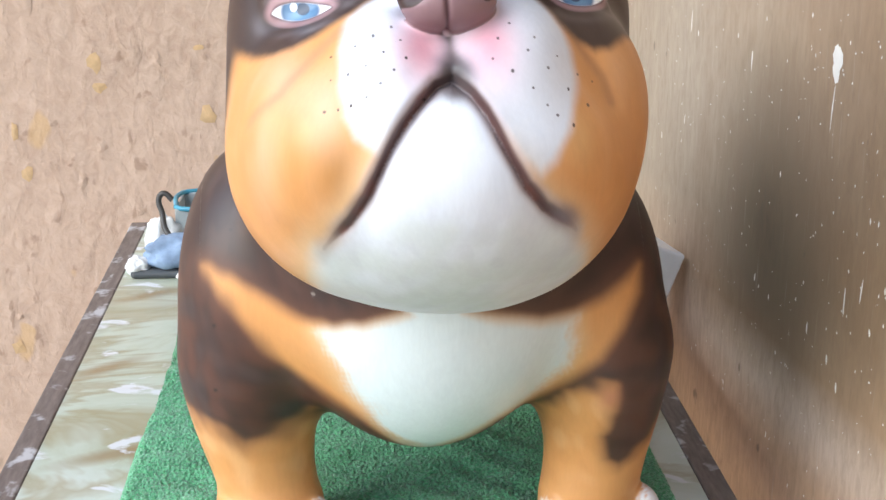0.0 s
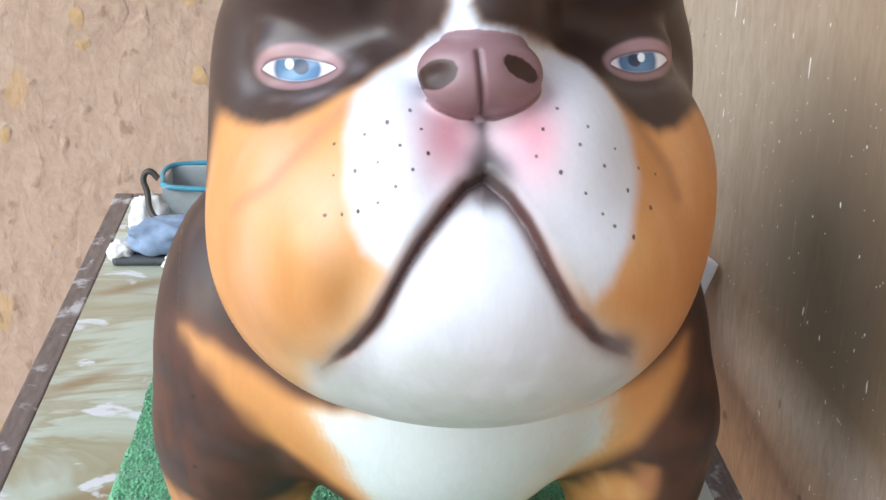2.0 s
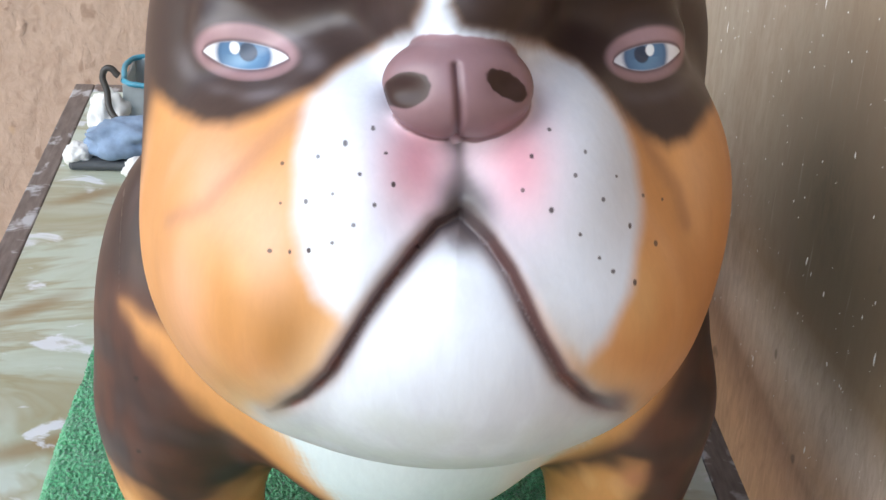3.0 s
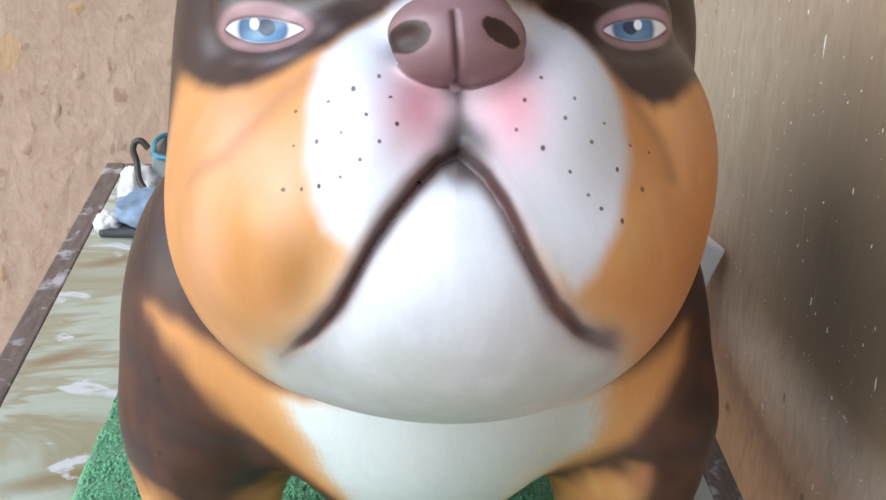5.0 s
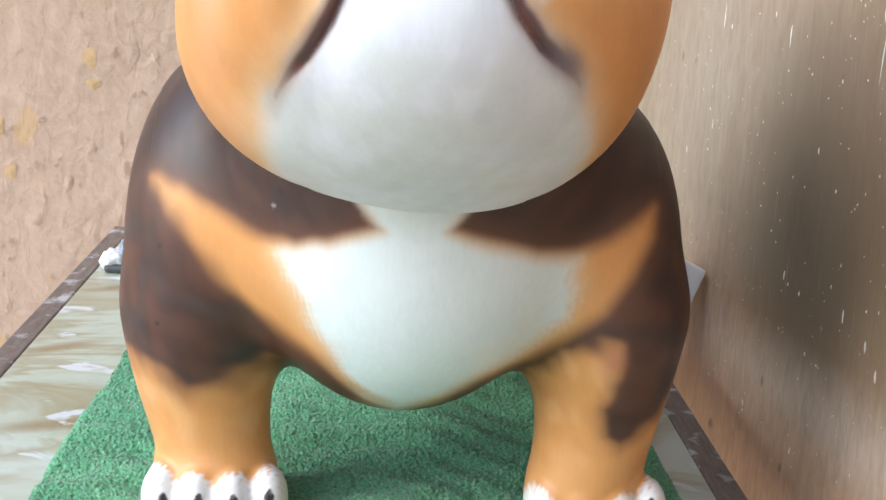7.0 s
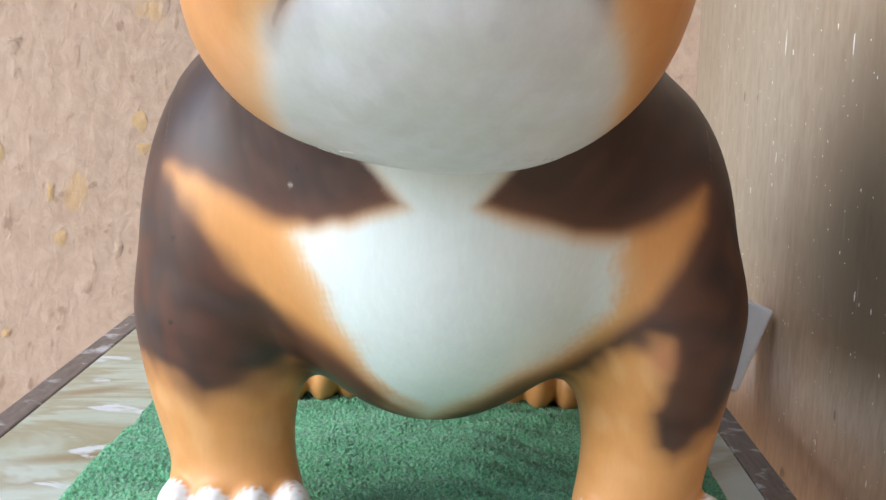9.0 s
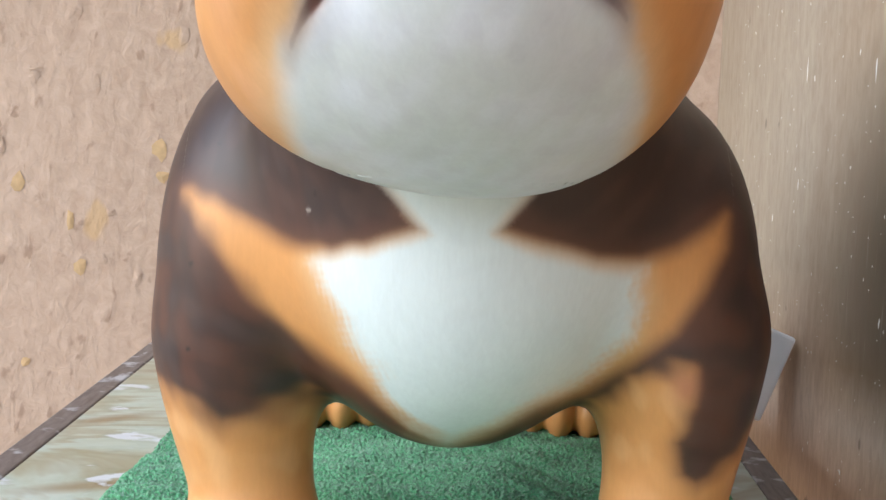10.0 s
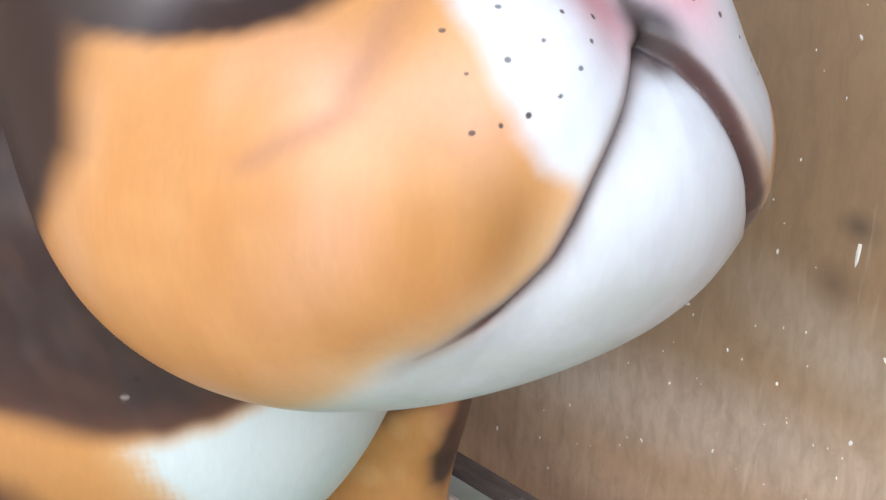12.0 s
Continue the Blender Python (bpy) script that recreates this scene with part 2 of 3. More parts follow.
for x in (T_X0 + 0.03, T_X1 - 0.08):
    for y in (T_Y0 + 0.03, T_Y1 - 0.08):
        box("leg", (x, y, FLOOR), (x + 0.05, y + 0.05, -0.0345), M_WOOD, table, 0.003)


# ---- the towel ----
def towel():
    nx, ny = 440, 600
    x0, x1, y0, y1 = 0.108, 0.556, -0.37, 0.33
    u = np.linspace(0, 1, nx)[:, None]
    v = np.linspace(0, 1, ny)[None, :]
    rng = np.random.default_rng(4)
    X = x0 + (x1 - x0) * u + 0.004 * np.sin(9 * v + 1) * (1 - 2 * u) + 0 * v
    Y = y0 + (y1 - y0) * v + 0.003 * np.sin(11 * u) + 0 * u
    wave = 0.0022 * np.sin(31 * Y + 9 * X + 2 * np.sin(14 * X)) + 0.0018 * np.sin(53 * X - 37 * Y + 2 * np.sin(23 * Y)) + 0.0012 * np.sin(118 * Y + 40 * X + 3 * np.sin(31 * X))
    edge = np.minimum(np.minimum(X - X.min(), X.max() - X), np.minimum(Y - Y.min(), Y.max() - Y))
    rise = np.sqrt(np.clip(edge / 0.006, 0, 1))
    tuft = rng.random((nx, ny))
    rib = 0.5 + 0.5 * np.sin(Y * 2 * np.pi / 0.0055 + 2 * np.sin(X * 40))
    Z = 0.0012 + rise * (0.0042 + wave + 0.003 * tuft + 0.0009 * rib)
    X += (rng.random((nx, ny)) - 0.5) * 0.0012
    Y += (rng.random((nx, ny)) - 0.5) * 0.0014
    co = np.stack([X, Y, Z], -1).reshape(-1, 3)
    i = np.arange(nx * ny).reshape(nx, ny)
    q = np.stack([i[:-1, :-1], i[1:, :-1], i[1:, 1:], i[:-1, 1:]], -1).reshape(-1, 4)
    me = bpy.data.meshes.new("towel")
    me.from_pydata(co.tolist(), [], q.tolist())
    me.materials.append(M_TOWEL)
    me.shade_smooth()
    ob = new("towel", me)
    return tagged(ob, "green terry towel spread on the table under the statue", "towel")


towel()


# ---- things on the table and on the walls ----
def lump(name, centre, size, material, parent=None, seed=0, rough=0.25, turn=0.0, label=""):
    """A soft crumpled form: a sphere pushed in and out, flat where it rests."""
    bm = bmesh.new()
    bmesh.ops.create_icosphere(bm, subdivisions=4, radius=1.0)
    for v in bm.verts:
        d = v.co.normalized()
        k = 1 + rough * noise.noise(d * 1.7 + Vector((seed * 3.1, 0, 0))) + 0.5 * rough * noise.noise(d * 4.5 + Vector((0, seed * 2.3, 0)))
        q = Vector((d.x * size[0], d.y * size[1], max(d.z, -0.8) * size[2])) * k
        v.co = Vector(centre) + Matrix.Rotation(radians(turn), 3, "Z") @ q
    for f in bm.faces:
        f.smooth = True
    return part(name, bm, material, parent, label)


def tube(name, pts, radius, material, parent=None, label=""):
    cu = bpy.data.curves.new(name, "CURVE")
    cu.dimensions, cu.bevel_depth, cu.bevel_resolution, cu.resolution_u = "3D", radius, 3, 8
    sp = cu.splines.new("BEZIER")
    sp.bezier_points.add(len(pts) - 1)
    for b, co in zip(sp.bezier_points, pts):
        b.co, b.handle_left_type, b.handle_right_type = co, "AUTO", "AUTO"
    cu.materials.append(material)
    tmp = bpy.data.objects.new(name, cu)
    me = bpy.data.meshes.new_from_object(tmp)
    bpy.data.objects.remove(tmp)
    ob = new(name, me)
    ob.parent = parent
    return tagged(ob, label)


M_CLOTH = plain("blue_grey_cloth", (0.22, 0.30, 0.42), 0.9, 0.0, 0.3, 40)
M_RAG = plain("white_rag", (0.70, 0.70, 0.68), 0.9, 0.0, 0.12, 40)
M_DARK = plain("dark_rubber", (0.07, 0.075, 0.08), 0.6)
M_CABLE = plain("black_cable", (0.05, 0.045, 0.04), 0.5)
M_BLUE = plain("blue_plastic", (0.06, 0.30, 0.42), 0.35, 0.0, 0.1)
M_TUB = plain("cloudy_plastic", (0.42, 0.46, 0.46), 0.35, 0.0, 0.1)
M_BOARD_WHITE = plain("whitewashed_board", (0.72, 0.72, 0.72), 0.7, 0.0, 0.12, 30)

sander = tagged(new("sanding_tool"), "hand sanding tool wrapped in blue-grey cloth with a black cable", "tool")
box("sole", (0.028, 0.480, 0.0), (0.135, 0.535, 0.010), M_DARK, sander, 0.004, "dark rubber sole")
lump("cloth_wrap", (0.088, 0.508, 0.026), (0.046, 0.026, 0.022), M_CLOTH, sander, 2, 0.35, 4, "crumpled blue-grey cloth")
lump("front_pad", (0.036, 0.498, 0.012), (0.015, 0.017, 0.012), M_RAG, sander, 5, 0.3, 0, "white pad")
tube("cable", [(0.078, 0.525, 0.036), (0.066, 0.535, 0.048), (0.062, 0.545, 0.066), (0.058, 0.55, 0.083), (0.064, 0.55, 0.090), (0.075, 0.548, 0.082)], 0.0036, M_CABLE, sander, "bent black cable")
tagged(lump("rag", (0.058, 0.578, 0.024), (0.020, 0.022, 0.030), M_RAG, None, 9, 0.35), "crumpled white rag on the table", "rag")
tagged(lump("rag", (0.104, 0.462, 0.011), (0.016, 0.012, 0.013), M_RAG, None, 12, 0.35), "small white rag scrap lying on the table", "rag")


def tub():
    root = tagged(new("plastic_tub"), "cloudy plastic tub with a blue rim", "tub")
    x0, x1, y0, y1, h = 0.074, 0.20, 0.575, 0.665, 0.062
    for lo, hi in (((x0, y0, 0.003), (x1, y0 + 0.003, h)), ((x0, y1 - 0.003, 0.003), (x1, y1, h)),
                   ((x0, y0 + 0.003, 0.003), (x0 + 0.003, y1 - 0.003, h)), ((x1 - 0.003, y0 + 0.003, 0.003), (x1, y1 - 0.003, h))):
        box("side_panel", lo, hi, M_TUB, root, 0.0008)
    box("base", (x0, y0, 0.0), (x1, y1, 0.003), M_TUB, root)
    z = h + 0.001
    tube("rim", [(x0, y0 + 0.01, z), (x0 + 0.01, y0, z), (x1 - 0.01, y0, z), (x1, y0 + 0.01, z), (x1, y1 - 0.01, z), (x1 - 0.01, y1, z), (x0 + 0.01, y1, z), (x0, y1 - 0.01, z), (x0, y0 + 0.01, z)], 0.0032, M_BLUE, root, "bright blue rim")


tub()


def carton():
    bm = bmesh.new()
    box_bm(bm, (-0.035, -0.045, 0.0), (0.035, 0.045, 0.085), 0.003)
    ob = part("carton", bm, M_WHITE)
    ob.matrix_world = pose(0.592, 0.315, 0.0135, 0, 22, 12)
    return tagged(ob, "plain white carton leaning towards the board wall", "carton")


carton()
for z, x0, lean, n in ((0.165, 0.150, 2.5, 1), (0.118, 0.163, 5.0, 2)):
    bm = bmesh.new()
    box_bm(bm, (0, -0.02, 0), (0.40, 0, 0.036), 0.003)
    ob = part("white_board", bm, M_BOARD_WHITE)
    ob.matrix_world = pose(x0, BACK_Y - 0.0005, z, 0, -lean, 0)
    tagged(ob, "narrow whitewashed board fixed on the clay wall", "board", "boards on the clay wall")


def spatter():
    """Flecks of thrown white paint on the board wall, thicker in the middle."""
    rng = np.random.default_rng(11)
    verts, faces = [], []

    def fleck(y, z, w, h, lean):
        n, c, s = 8, math.cos(lean), math.sin(lean)
        i0 = len(verts)
        verts.append((RIGHT_X - 0.0007, y, z))
        for j in range(n):
            a = 2 * math.pi * j / n
            u, v = w * math.cos(a) * rng.uniform(0.7, 1.2), h * math.sin(a) * rng.uniform(0.75, 1.15)
            verts.append((RIGHT_X - 0.00015, y + u * c - v * s, z + u * s + v * c))
        for j in range(n):
            faces.append((i0, i0 + 1 + (j + 1) % n, i0 + 1 + j))

    for _ in range(1300):
        y, z = rng.uniform(-0.6, 0.7), rng.uniform(-0.03, 0.6)
        dense = 0.3 + 0.65 * math.exp(-(((y + 0.12) / 0.22) ** 2) - ((z - 0.23) / 0.2) ** 2)
        if rng.random() > dense:
            continue
        k = rng.exponential(0.34) + 0.34
        fleck(y, z, 0.00085 * k, 0.0014 * k * rng.uniform(0.7, 1.5), rng.normal(0, 0.25))
    for y, z, h in ((0.09, 0.327, 0.010), (-0.233, 0.209, 0.011), (-0.375, 0.22, 0.008), (-0.12, 0.14, 0.006), (-0.2, 0.19, 0.013), (0.035, 0.134, 0.005), (0.34, 0.22, 0.006), (0.33, 0.33, 0.014)):
        fleck(y, z, 0.0015, h, rng.normal(0, 0.1))
    for _ in range(7):
        fleck(-0.142 + rng.normal(0, 0.002), 0.36 + rng.normal(0, 0.004), 0.0095, 0.0085, rng.normal(0, 0.5))
    fleck(-0.139, 0.326, 0.0008, 0.024, 0.12)
    me = bpy.data.meshes.new("paint_spatter")
    me.from_pydata(verts, [], faces)
    me.materials.append(M_FLECK)
    return tagged(new("paint_spatter", me), "flecks and drips of white paint on the board wall", "paint", kind="stuff")


M_FLECK = plain("dried_white_paint", (0.78, 0.76, 0.72), 0.5, 0.0, 0.1)
spatter()


def clay_flakes():
    """Loose flakes standing off the clay wall."""
    rng = np.random.default_rng(5)
    verts, faces = [], []
    for _ in range(170):
        x, z, w, h = rng.uniform(-0.45, 0.62), rng.uniform(-0.6, 0.6), rng.uniform(0.004, 0.013), rng.uniform(0.005, 0.018)
        n, i0, tilt = 9, len(verts), rng.uniform(0.0008, 0.002)
        verts.append((x, BACK_Y - tilt, z))
        for j in range(n):
            a = 2 * math.pi * j / n
            r = rng.uniform(0.6, 1.15)
            verts.append((x + w * r * math.cos(a), BACK_Y - 0.0004 - tilt * (0.9 if j in (1, 2, 3) else 0.1), z + h * r * math.sin(a)))
        for j in range(n):
            faces.append((i0, i0 + 1 + j, i0 + 1 + (j + 1) % n))
    me = bpy.data.meshes.new("clay_flakes")
    me.from_pydata(verts, [], faces)
    me.materials.append(M_CLAY)
    me.materials.append(M_OCHRE)
    for f in me.polygons:
        f.material_index = int((f.index // 9) % 3 == 0)
    return tagged(new("clay_flakes", me), "loose flakes of clay plaster on the wall", "plaster", kind="stuff")


M_OCHRE = plain("ochre_plaster", (0.58, 0.39, 0.21), 0.9, 0.0, 0.15)
clay_flakes()

# ---- the statue ----
# Local frame of the statue: x to its left side as seen from in front (+x), -y forwards, z up.
HEAD, BODY = [], []


def ell(group, x, y, z, rx, ry, rz, k=0.03, both=False, tilt=0.0, turn=0.0):
    """A rounded mass; tilt leans it about x, turn about z (degrees); both mirrors it."""
    for s in ((1, -1) if both else (1,)):
        r = np.array(Euler((radians(tilt), 0, radians(turn * s))).to_matrix())
        group.append(("e", np.array((x * s, y, z)), np.array((rx, ry, rz)), r, k))


def cap(group, a, b, r, k=0.02, both=False):
    for s in ((1, -1) if both else (1,)):
        group.append(("c", np.array((a[0] * s, a[1], a[2])), np.array((b[0] * s, b[1], b[2])), r, k))


def shape_value(prims, p):
    """How far outside the joined masses p lies; only masses near a point are asked."""
    flat = p.reshape(-1, 3)
    out = np.full(len(flat), 0.05)
    for kind, a, b, c, k in prims:
        lo, hi = (a - b.max(), a + b.max()) if kind == "e" else (np.minimum(a, b) - c, np.maximum(a, b) + c)
        m = np.flatnonzero(((flat > lo - 0.04) & (flat < hi + 0.04)).all(-1))
        if not len(m):
            continue
        q = flat[m]
        if kind == "e":
            q = ((q - a) @ c) / b
            k0 = np.sqrt((q * q).sum(-1))
            q /= b
            d = k0 * (k0 - 1) / (np.sqrt((q * q).sum(-1)) + 1e-9)
        else:
            ab = b - a
            t = np.clip(((q - a) @ ab) / (ab @ ab), 0, 1)
            d = np.linalg.norm(q - a - t[:, None] * ab, axis=-1) - c
        old = out[m]
        h = np.maximum(k - np.abs(old - d), 0) / k
        out[m] = np.minimum(old, d) - h * h * k * 0.25
    return out.reshape(p.shape[:-1])


# body
ell(BODY, 0.0024, -0.153, 0.2247, 0.1488, 0.1496, 0.1213, 0.03)
ell(BODY, 0.001, -0.1824, 0.1841, 0.0874, 0.1129, 0.1052, 0.05)
ell(BODY, 0.0125, 0.0506, 0.2205, 0.1417, 0.203, 0.1181, 0.05)
ell(BODY, 0.0044, 0.2023, 0.186, 0.1449, 0.1301, 0.1018, 0.05)
ell(BODY, -0.0009, -0.2122, 0.2962, 0.1187, 0.1183, 0.0776, 0.04)
ell(BODY, 0.1359, -0.168, 0.1691, 0.05, 0.0884, 0.1077, 0.04)
ell(BODY, -0.1312, -0.1666, 0.1738, 0.0515, 0.0762, 0.1207, 0.04)
ell(BODY, 0.115, 0.2, 0.14, 0.06, 0.09, 0.11, 0.04)
ell(BODY, -0.115, 0.2, 0.14, 0.06, 0.09, 0.11, 0.04)
TOES = []
cap(BODY, (-0.1344, -0.1867, 0.1345), (-0.1159, -0.1921, 0.03), 0.0374, 0.03)
ell(BODY, -0.1177, -0.202, 0.0224, 0.0392, 0.0334, 0.0257, 0.015)
cap(BODY, (0.1466, -0.1961, 0.1466), (0.1282, -0.2012, 0.0312), 0.0378, 0.03)
ell(BODY, 0.1367, -0.1931, 0.0175, 0.0384, 0.0337, 0.0225, 0.015)
for xp, y in ((-0.1145, 0.0), (0.136, 0.006)):
    for i, dx in enumerate((-0.034, -0.0115, 0.0115, 0.034)):
        ell(TOES, xp + dx, y - 0.228 + (0.008 if i in (0, 3) else 0.0), 0.019, 0.0135, 0.022, 0.021, 0.006)
for t in TOES:
    BODY.append(t)
cap(BODY, (0.118, 0.22, 0.10), (0.118, 0.225, 0.03), 0.04, 0.03, True)
ell(BODY, 0.110, 0.205, 0.026, 0.045, 0.045, 0.028, 0.015, True)
for i, dx in enumerate((-0.036, -0.0125, 0.0125, 0.036)):
    ell(BODY, 0.106 + dx, 0.166 + (0.008 if i in (0, 3) else 0.0), 0.021, 0.0135, 0.022, 0.024, 0.006, True)
# head
ell(HEAD, -0.0017, -0.3028, 0.4083, 0.1256, 0.0963, 0.1085, 0.03)
ell(HEAD, 0.0227, -0.3507, 0.338, 0.0886, 0.0911, 0.0934, 0.04)
ell(HEAD, -0.0455, -0.3441, 0.3355, 0.0832, 0.1031, 0.084, 0.04)
ell(HEAD, 0.0071, -0.383, 0.3375, 0.1048, 0.1266, 0.081, 0.03, False, -16)
ell(HEAD, 0.0537, -0.3692, 0.3686, 0.0691, 0.0825, 0.0739, 0.012)
ell(HEAD, -0.0528, -0.3873, 0.3583, 0.0622, 0.0964, 0.0658, 0.012)
ell(HEAD, 0.025, -0.4057, 0.4008, 0.0456, 0.0782, 0.0451, 0.018)
ell(HEAD, -0.0338, -0.4082, 0.3937, 0.0384, 0.0818, 0.0461, 0.018)
ell(HEAD, 0.0599, -0.3448, 0.4854, 0.055, 0.0599, 0.0347, 0.03)
ell(HEAD, -0.0599, -0.3448, 0.4856, 0.055, 0.0599, 0.0345, 0.03)
ell(HEAD, -0., -0.4, 0.468, 0.033, 0.06, 0.038, 0.02)
ell(HEAD, 0.078, -0.3720, 0.436, 0.017, 0.013, 0.0105, 0.012)
ell(HEAD, -0.0805, -0.3635, 0.432, 0.019, 0.013, 0.0115, 0.012)
NOSE_AT = len(HEAD)
ell(HEAD, -0.0035, -0.4581, 0.4435, 0.0266, 0.0196, 0.0177, 0.006)


# Outlines of the painted fields, in millimetres: x, and the height as seen from a raised eye in front.
MUZZLE = [(-23.9, 219.5), (-36.0, 216.0), (-46.1, 207.0), (-52.6, 199.9), (-55.8, 190.5), (-57.9, 177.0), (-58.1, 157.7), (-55.1, 141.1), (-49.1, 128.8), (-40.2, 121.2), (-33.9, 129.0), (-25.1, 141.2), (-16.9, 150.5), (-8.5, 155.4), (-1.8, 158.5), (9.7, 148.8), (18.9, 136.6), (26.4, 125.4), (34.4, 114.1), (41.7, 108.4), (49.4, 115.1), (58.2, 131.9), (62.7, 149.0), (64.6, 164.4), (63.2, 179.9), (59.4, 193.2), (52.2, 205.7), (44.1, 215.0), (29.0, 219.9), (14.3, 218.2), (-1.4, 219.0)]
MASK_A = [(-128.5, 221.8), (-121.6, 209.5), (-109.7, 199.6), (-97.0, 192.6), (-84.7, 191.4), (-72.2, 195.0), (-60.1, 200.9), (-52.5, 203.8), (-40.4, 213.5), (-27.6, 220.1), (-18.8, 220.8), (-15.9, 229.2)]
MASK_B = [(-8.8, 228.4), (-3.4, 219.4), (14.3, 218.2), (31.9, 220.0), (44.1, 215.0), (53.3, 204.6), (61.4, 195.9), (70.4, 188.8), (80.0, 185.1), (90.1, 188.3), (101.5, 198.3), (111.6, 206.3)]
MOUTH_A = [(-1.8, 159.1), (-10.6, 154.8), (-19.0, 145.4), (-27.0, 135.1), (-34.8, 122.8), (-40.6, 112.2), (-46.5, 101.7), (-55.7, 91.3), (-69.1, 82.1)]
MOUTH_B = [(-1.8, 159.1), (7.7, 149.8), (14.8, 139.6), (21.0, 127.4), (27.8, 115.2), (35.4, 103.0), (46.0, 94.6), (65.2, 85.4)]
PHILTRUM = [(-1.9, 182.6), (-1.5, 170.7), (-1.8, 161.2)]
FOLD_A = [(-57.9, 194.3), (-72.9, 180.9), (-92.5, 161.5), (-108.6, 154.9)]
FOLD_B = [(61.8, 198.4), (72.7, 183.3), (83.1, 170.4), (88.0, 156.5)]
NOSE_MARKS = [(-21.9, 199.8), (12.1, 201.8), (-5.8, 198.8), (-5.8, 207.6), (-3.9, 186.3)]
PINKS = [(-16.5, 173.6), (17.3, 174.3)]
WHISKERS = [(-32.4, 187.7), (-42.0, 182.2), (-51.3, 177.6), (-63.9, 175.5), (-28.1, 178.9), (-37.1, 171.4), (-25.6, 168.1), (-46.2, 164.6), (-64.2, 161.4), (-32.1, 161.0), (-39.1, 154.1), (-46.2, 148.0), (-54.1, 145.2), (-60.7, 144.5), (-67.8, 144.7), (-55.3, 162.0), (28.8, 188.2), (22.0, 178.6), (41.7, 180.7), (37.4, 172.3), (54.4, 172.6), (18.6, 166.8), (48.3, 164.2), (28.5, 160.1), (67.0, 166.2), (76.6, 165.1), (59.8, 155.1), (39.2, 151.9), (71.5, 148.9), (46.8, 143.8), (52.3, 139.1), (61.3, 135.1)]
CHIN_A = [(-74.8, 80.8), (-74.3, 72.2), (-57.9, 66.7)]
CHIN_B = [(68.6, 80.0), (77.6, 76.2), (62.4, 63.8)]
BIB = [(-155.8, 174.1), (-137.8, 167.5), (-115.8, 151.3), (-90.5, 138.8), (-66.2, 133.2), (-46.5, 135.8), (-21.1, 144.0), (-14.9, 146.2), (-23.4, 156.0), (26.2, 156.0), (21.9, 147.1), (47.4, 140.4), (76.2, 134.6), (102.5, 137.2), (123.9, 146.2), (141.7, 159.3), (152.7, 168.8), (150.0, 149.3), (138.3, 124.4), (124.5, 102.7), (103.0, 85.1), (77.2, 68.5), (47.3, 56.3), (27.1, 44.2), (0.1, 32.9), (-22.2, 41.6), (-43.9, 62.0), (-65.4, 76.4), (-90.7, 94.0), (-111.8, 115.6), (-129.5, 135.4), (-144.5, 155.3)]
BIB_WHITE = [(-76.3, 129.4), (-66.2, 133.2), (-46.5, 135.8), (-21.1, 144.0), (-14.9, 146.2), (-23.4, 156.0), (26.2, 156.0), (21.9, 147.1), (47.4, 140.4), (76.2, 134.6), (102.8, 134.8), (106.6, 119.4), (99.0, 97.8), (75.7, 72.8), (47.1, 57.2), (26.9, 45.1), (0.3, 31.8), (-22.2, 41.6), (-37.2, 68.5), (-54.9, 92.0), (-69.1, 114.8)]
LEG_A = [(-171.9, 61.0), (-154.8, 48.4), (-132.6, 35.3), (-118.6, 41.4), (-101.6, 48.9), (-84.7, 55.9)]
LEG_B = [(90.2, 62.5), (111.0, 76.4), (135.8, 80.0), (136.2, 63.5), (127.2, 40.3), (131.4, 19.5), (145.2, 13.4), (157.8, 25.5), (174.8, 39.4), (184.0, 54.5)]
CLAWS = [(-145.3, -31.3), (-122.2, -29.9), (-100.5, -29.7), (-78.3, -26.6), (95.0, -29.6), (116.7, -26.7), (148.9, -26.5), (169.7, -24.2)]
SPECKS = [(-136.0, 199.2), (-150.4, 131.0), (-79.1, 157.2), (-75.3, 165.6), (-151.5, 82.8)]
EYES = ((-80.3, 219.3, -0.15, 1, 17.5), (76.8, 220.8, 0.24, -1, 16.3))


def face_plane(p):
    return np.stack([p[..., 0], 0.9 * p[..., 2] + 0.43 * p[..., 1]], -1) * 1000


def chest_plane(p):
    return np.stack([p[..., 0], 0.976 * p[..., 2] + 0.22 * p[..., 1]], -1) * 1000


def line_distance(q, pts):
    d = np.full(len(q), 1e9)
    for a, b in zip(pts[:-1], pts[1:]):
        a, b = np.array(a, float), np.array(b, float)
        ab = b - a
        t = np.clip(((q - a) @ ab) / max(ab @ ab, 1e-9), 0, 1)
        d = np.minimum(d, ((q - a - t[:, None] * ab) ** 2).sum(-1))
    return np.sqrt(d)


def inside(q, pts):
    c = np.zeros(len(q), bool)
    for (x0, y0), (x1, y1) in zip(pts, [*pts[1:], pts[0]]):
        if y0 != y1:
            c ^= ((y0 > q[:, 1]) != (y1 > q[:, 1])) & (q[:, 0] < (x1 - x0) * (q[:, 1] - y0) / (y1 - y0) + x0)
    return c


def ease(t):
    t = np.clip(t, 0, 1)
    return t * t * (3 - 2 * t)


def field(q, pts, soft, grow=0.0):
    """1 inside the outline, falling off over soft millimetres on both sides of it."""
    d = line_distance(q, [*pts, pts[0]]) * np.where(inside(q, pts), 1, -1)
    return ease(0.5 + (d + grow) / (2 * soft))


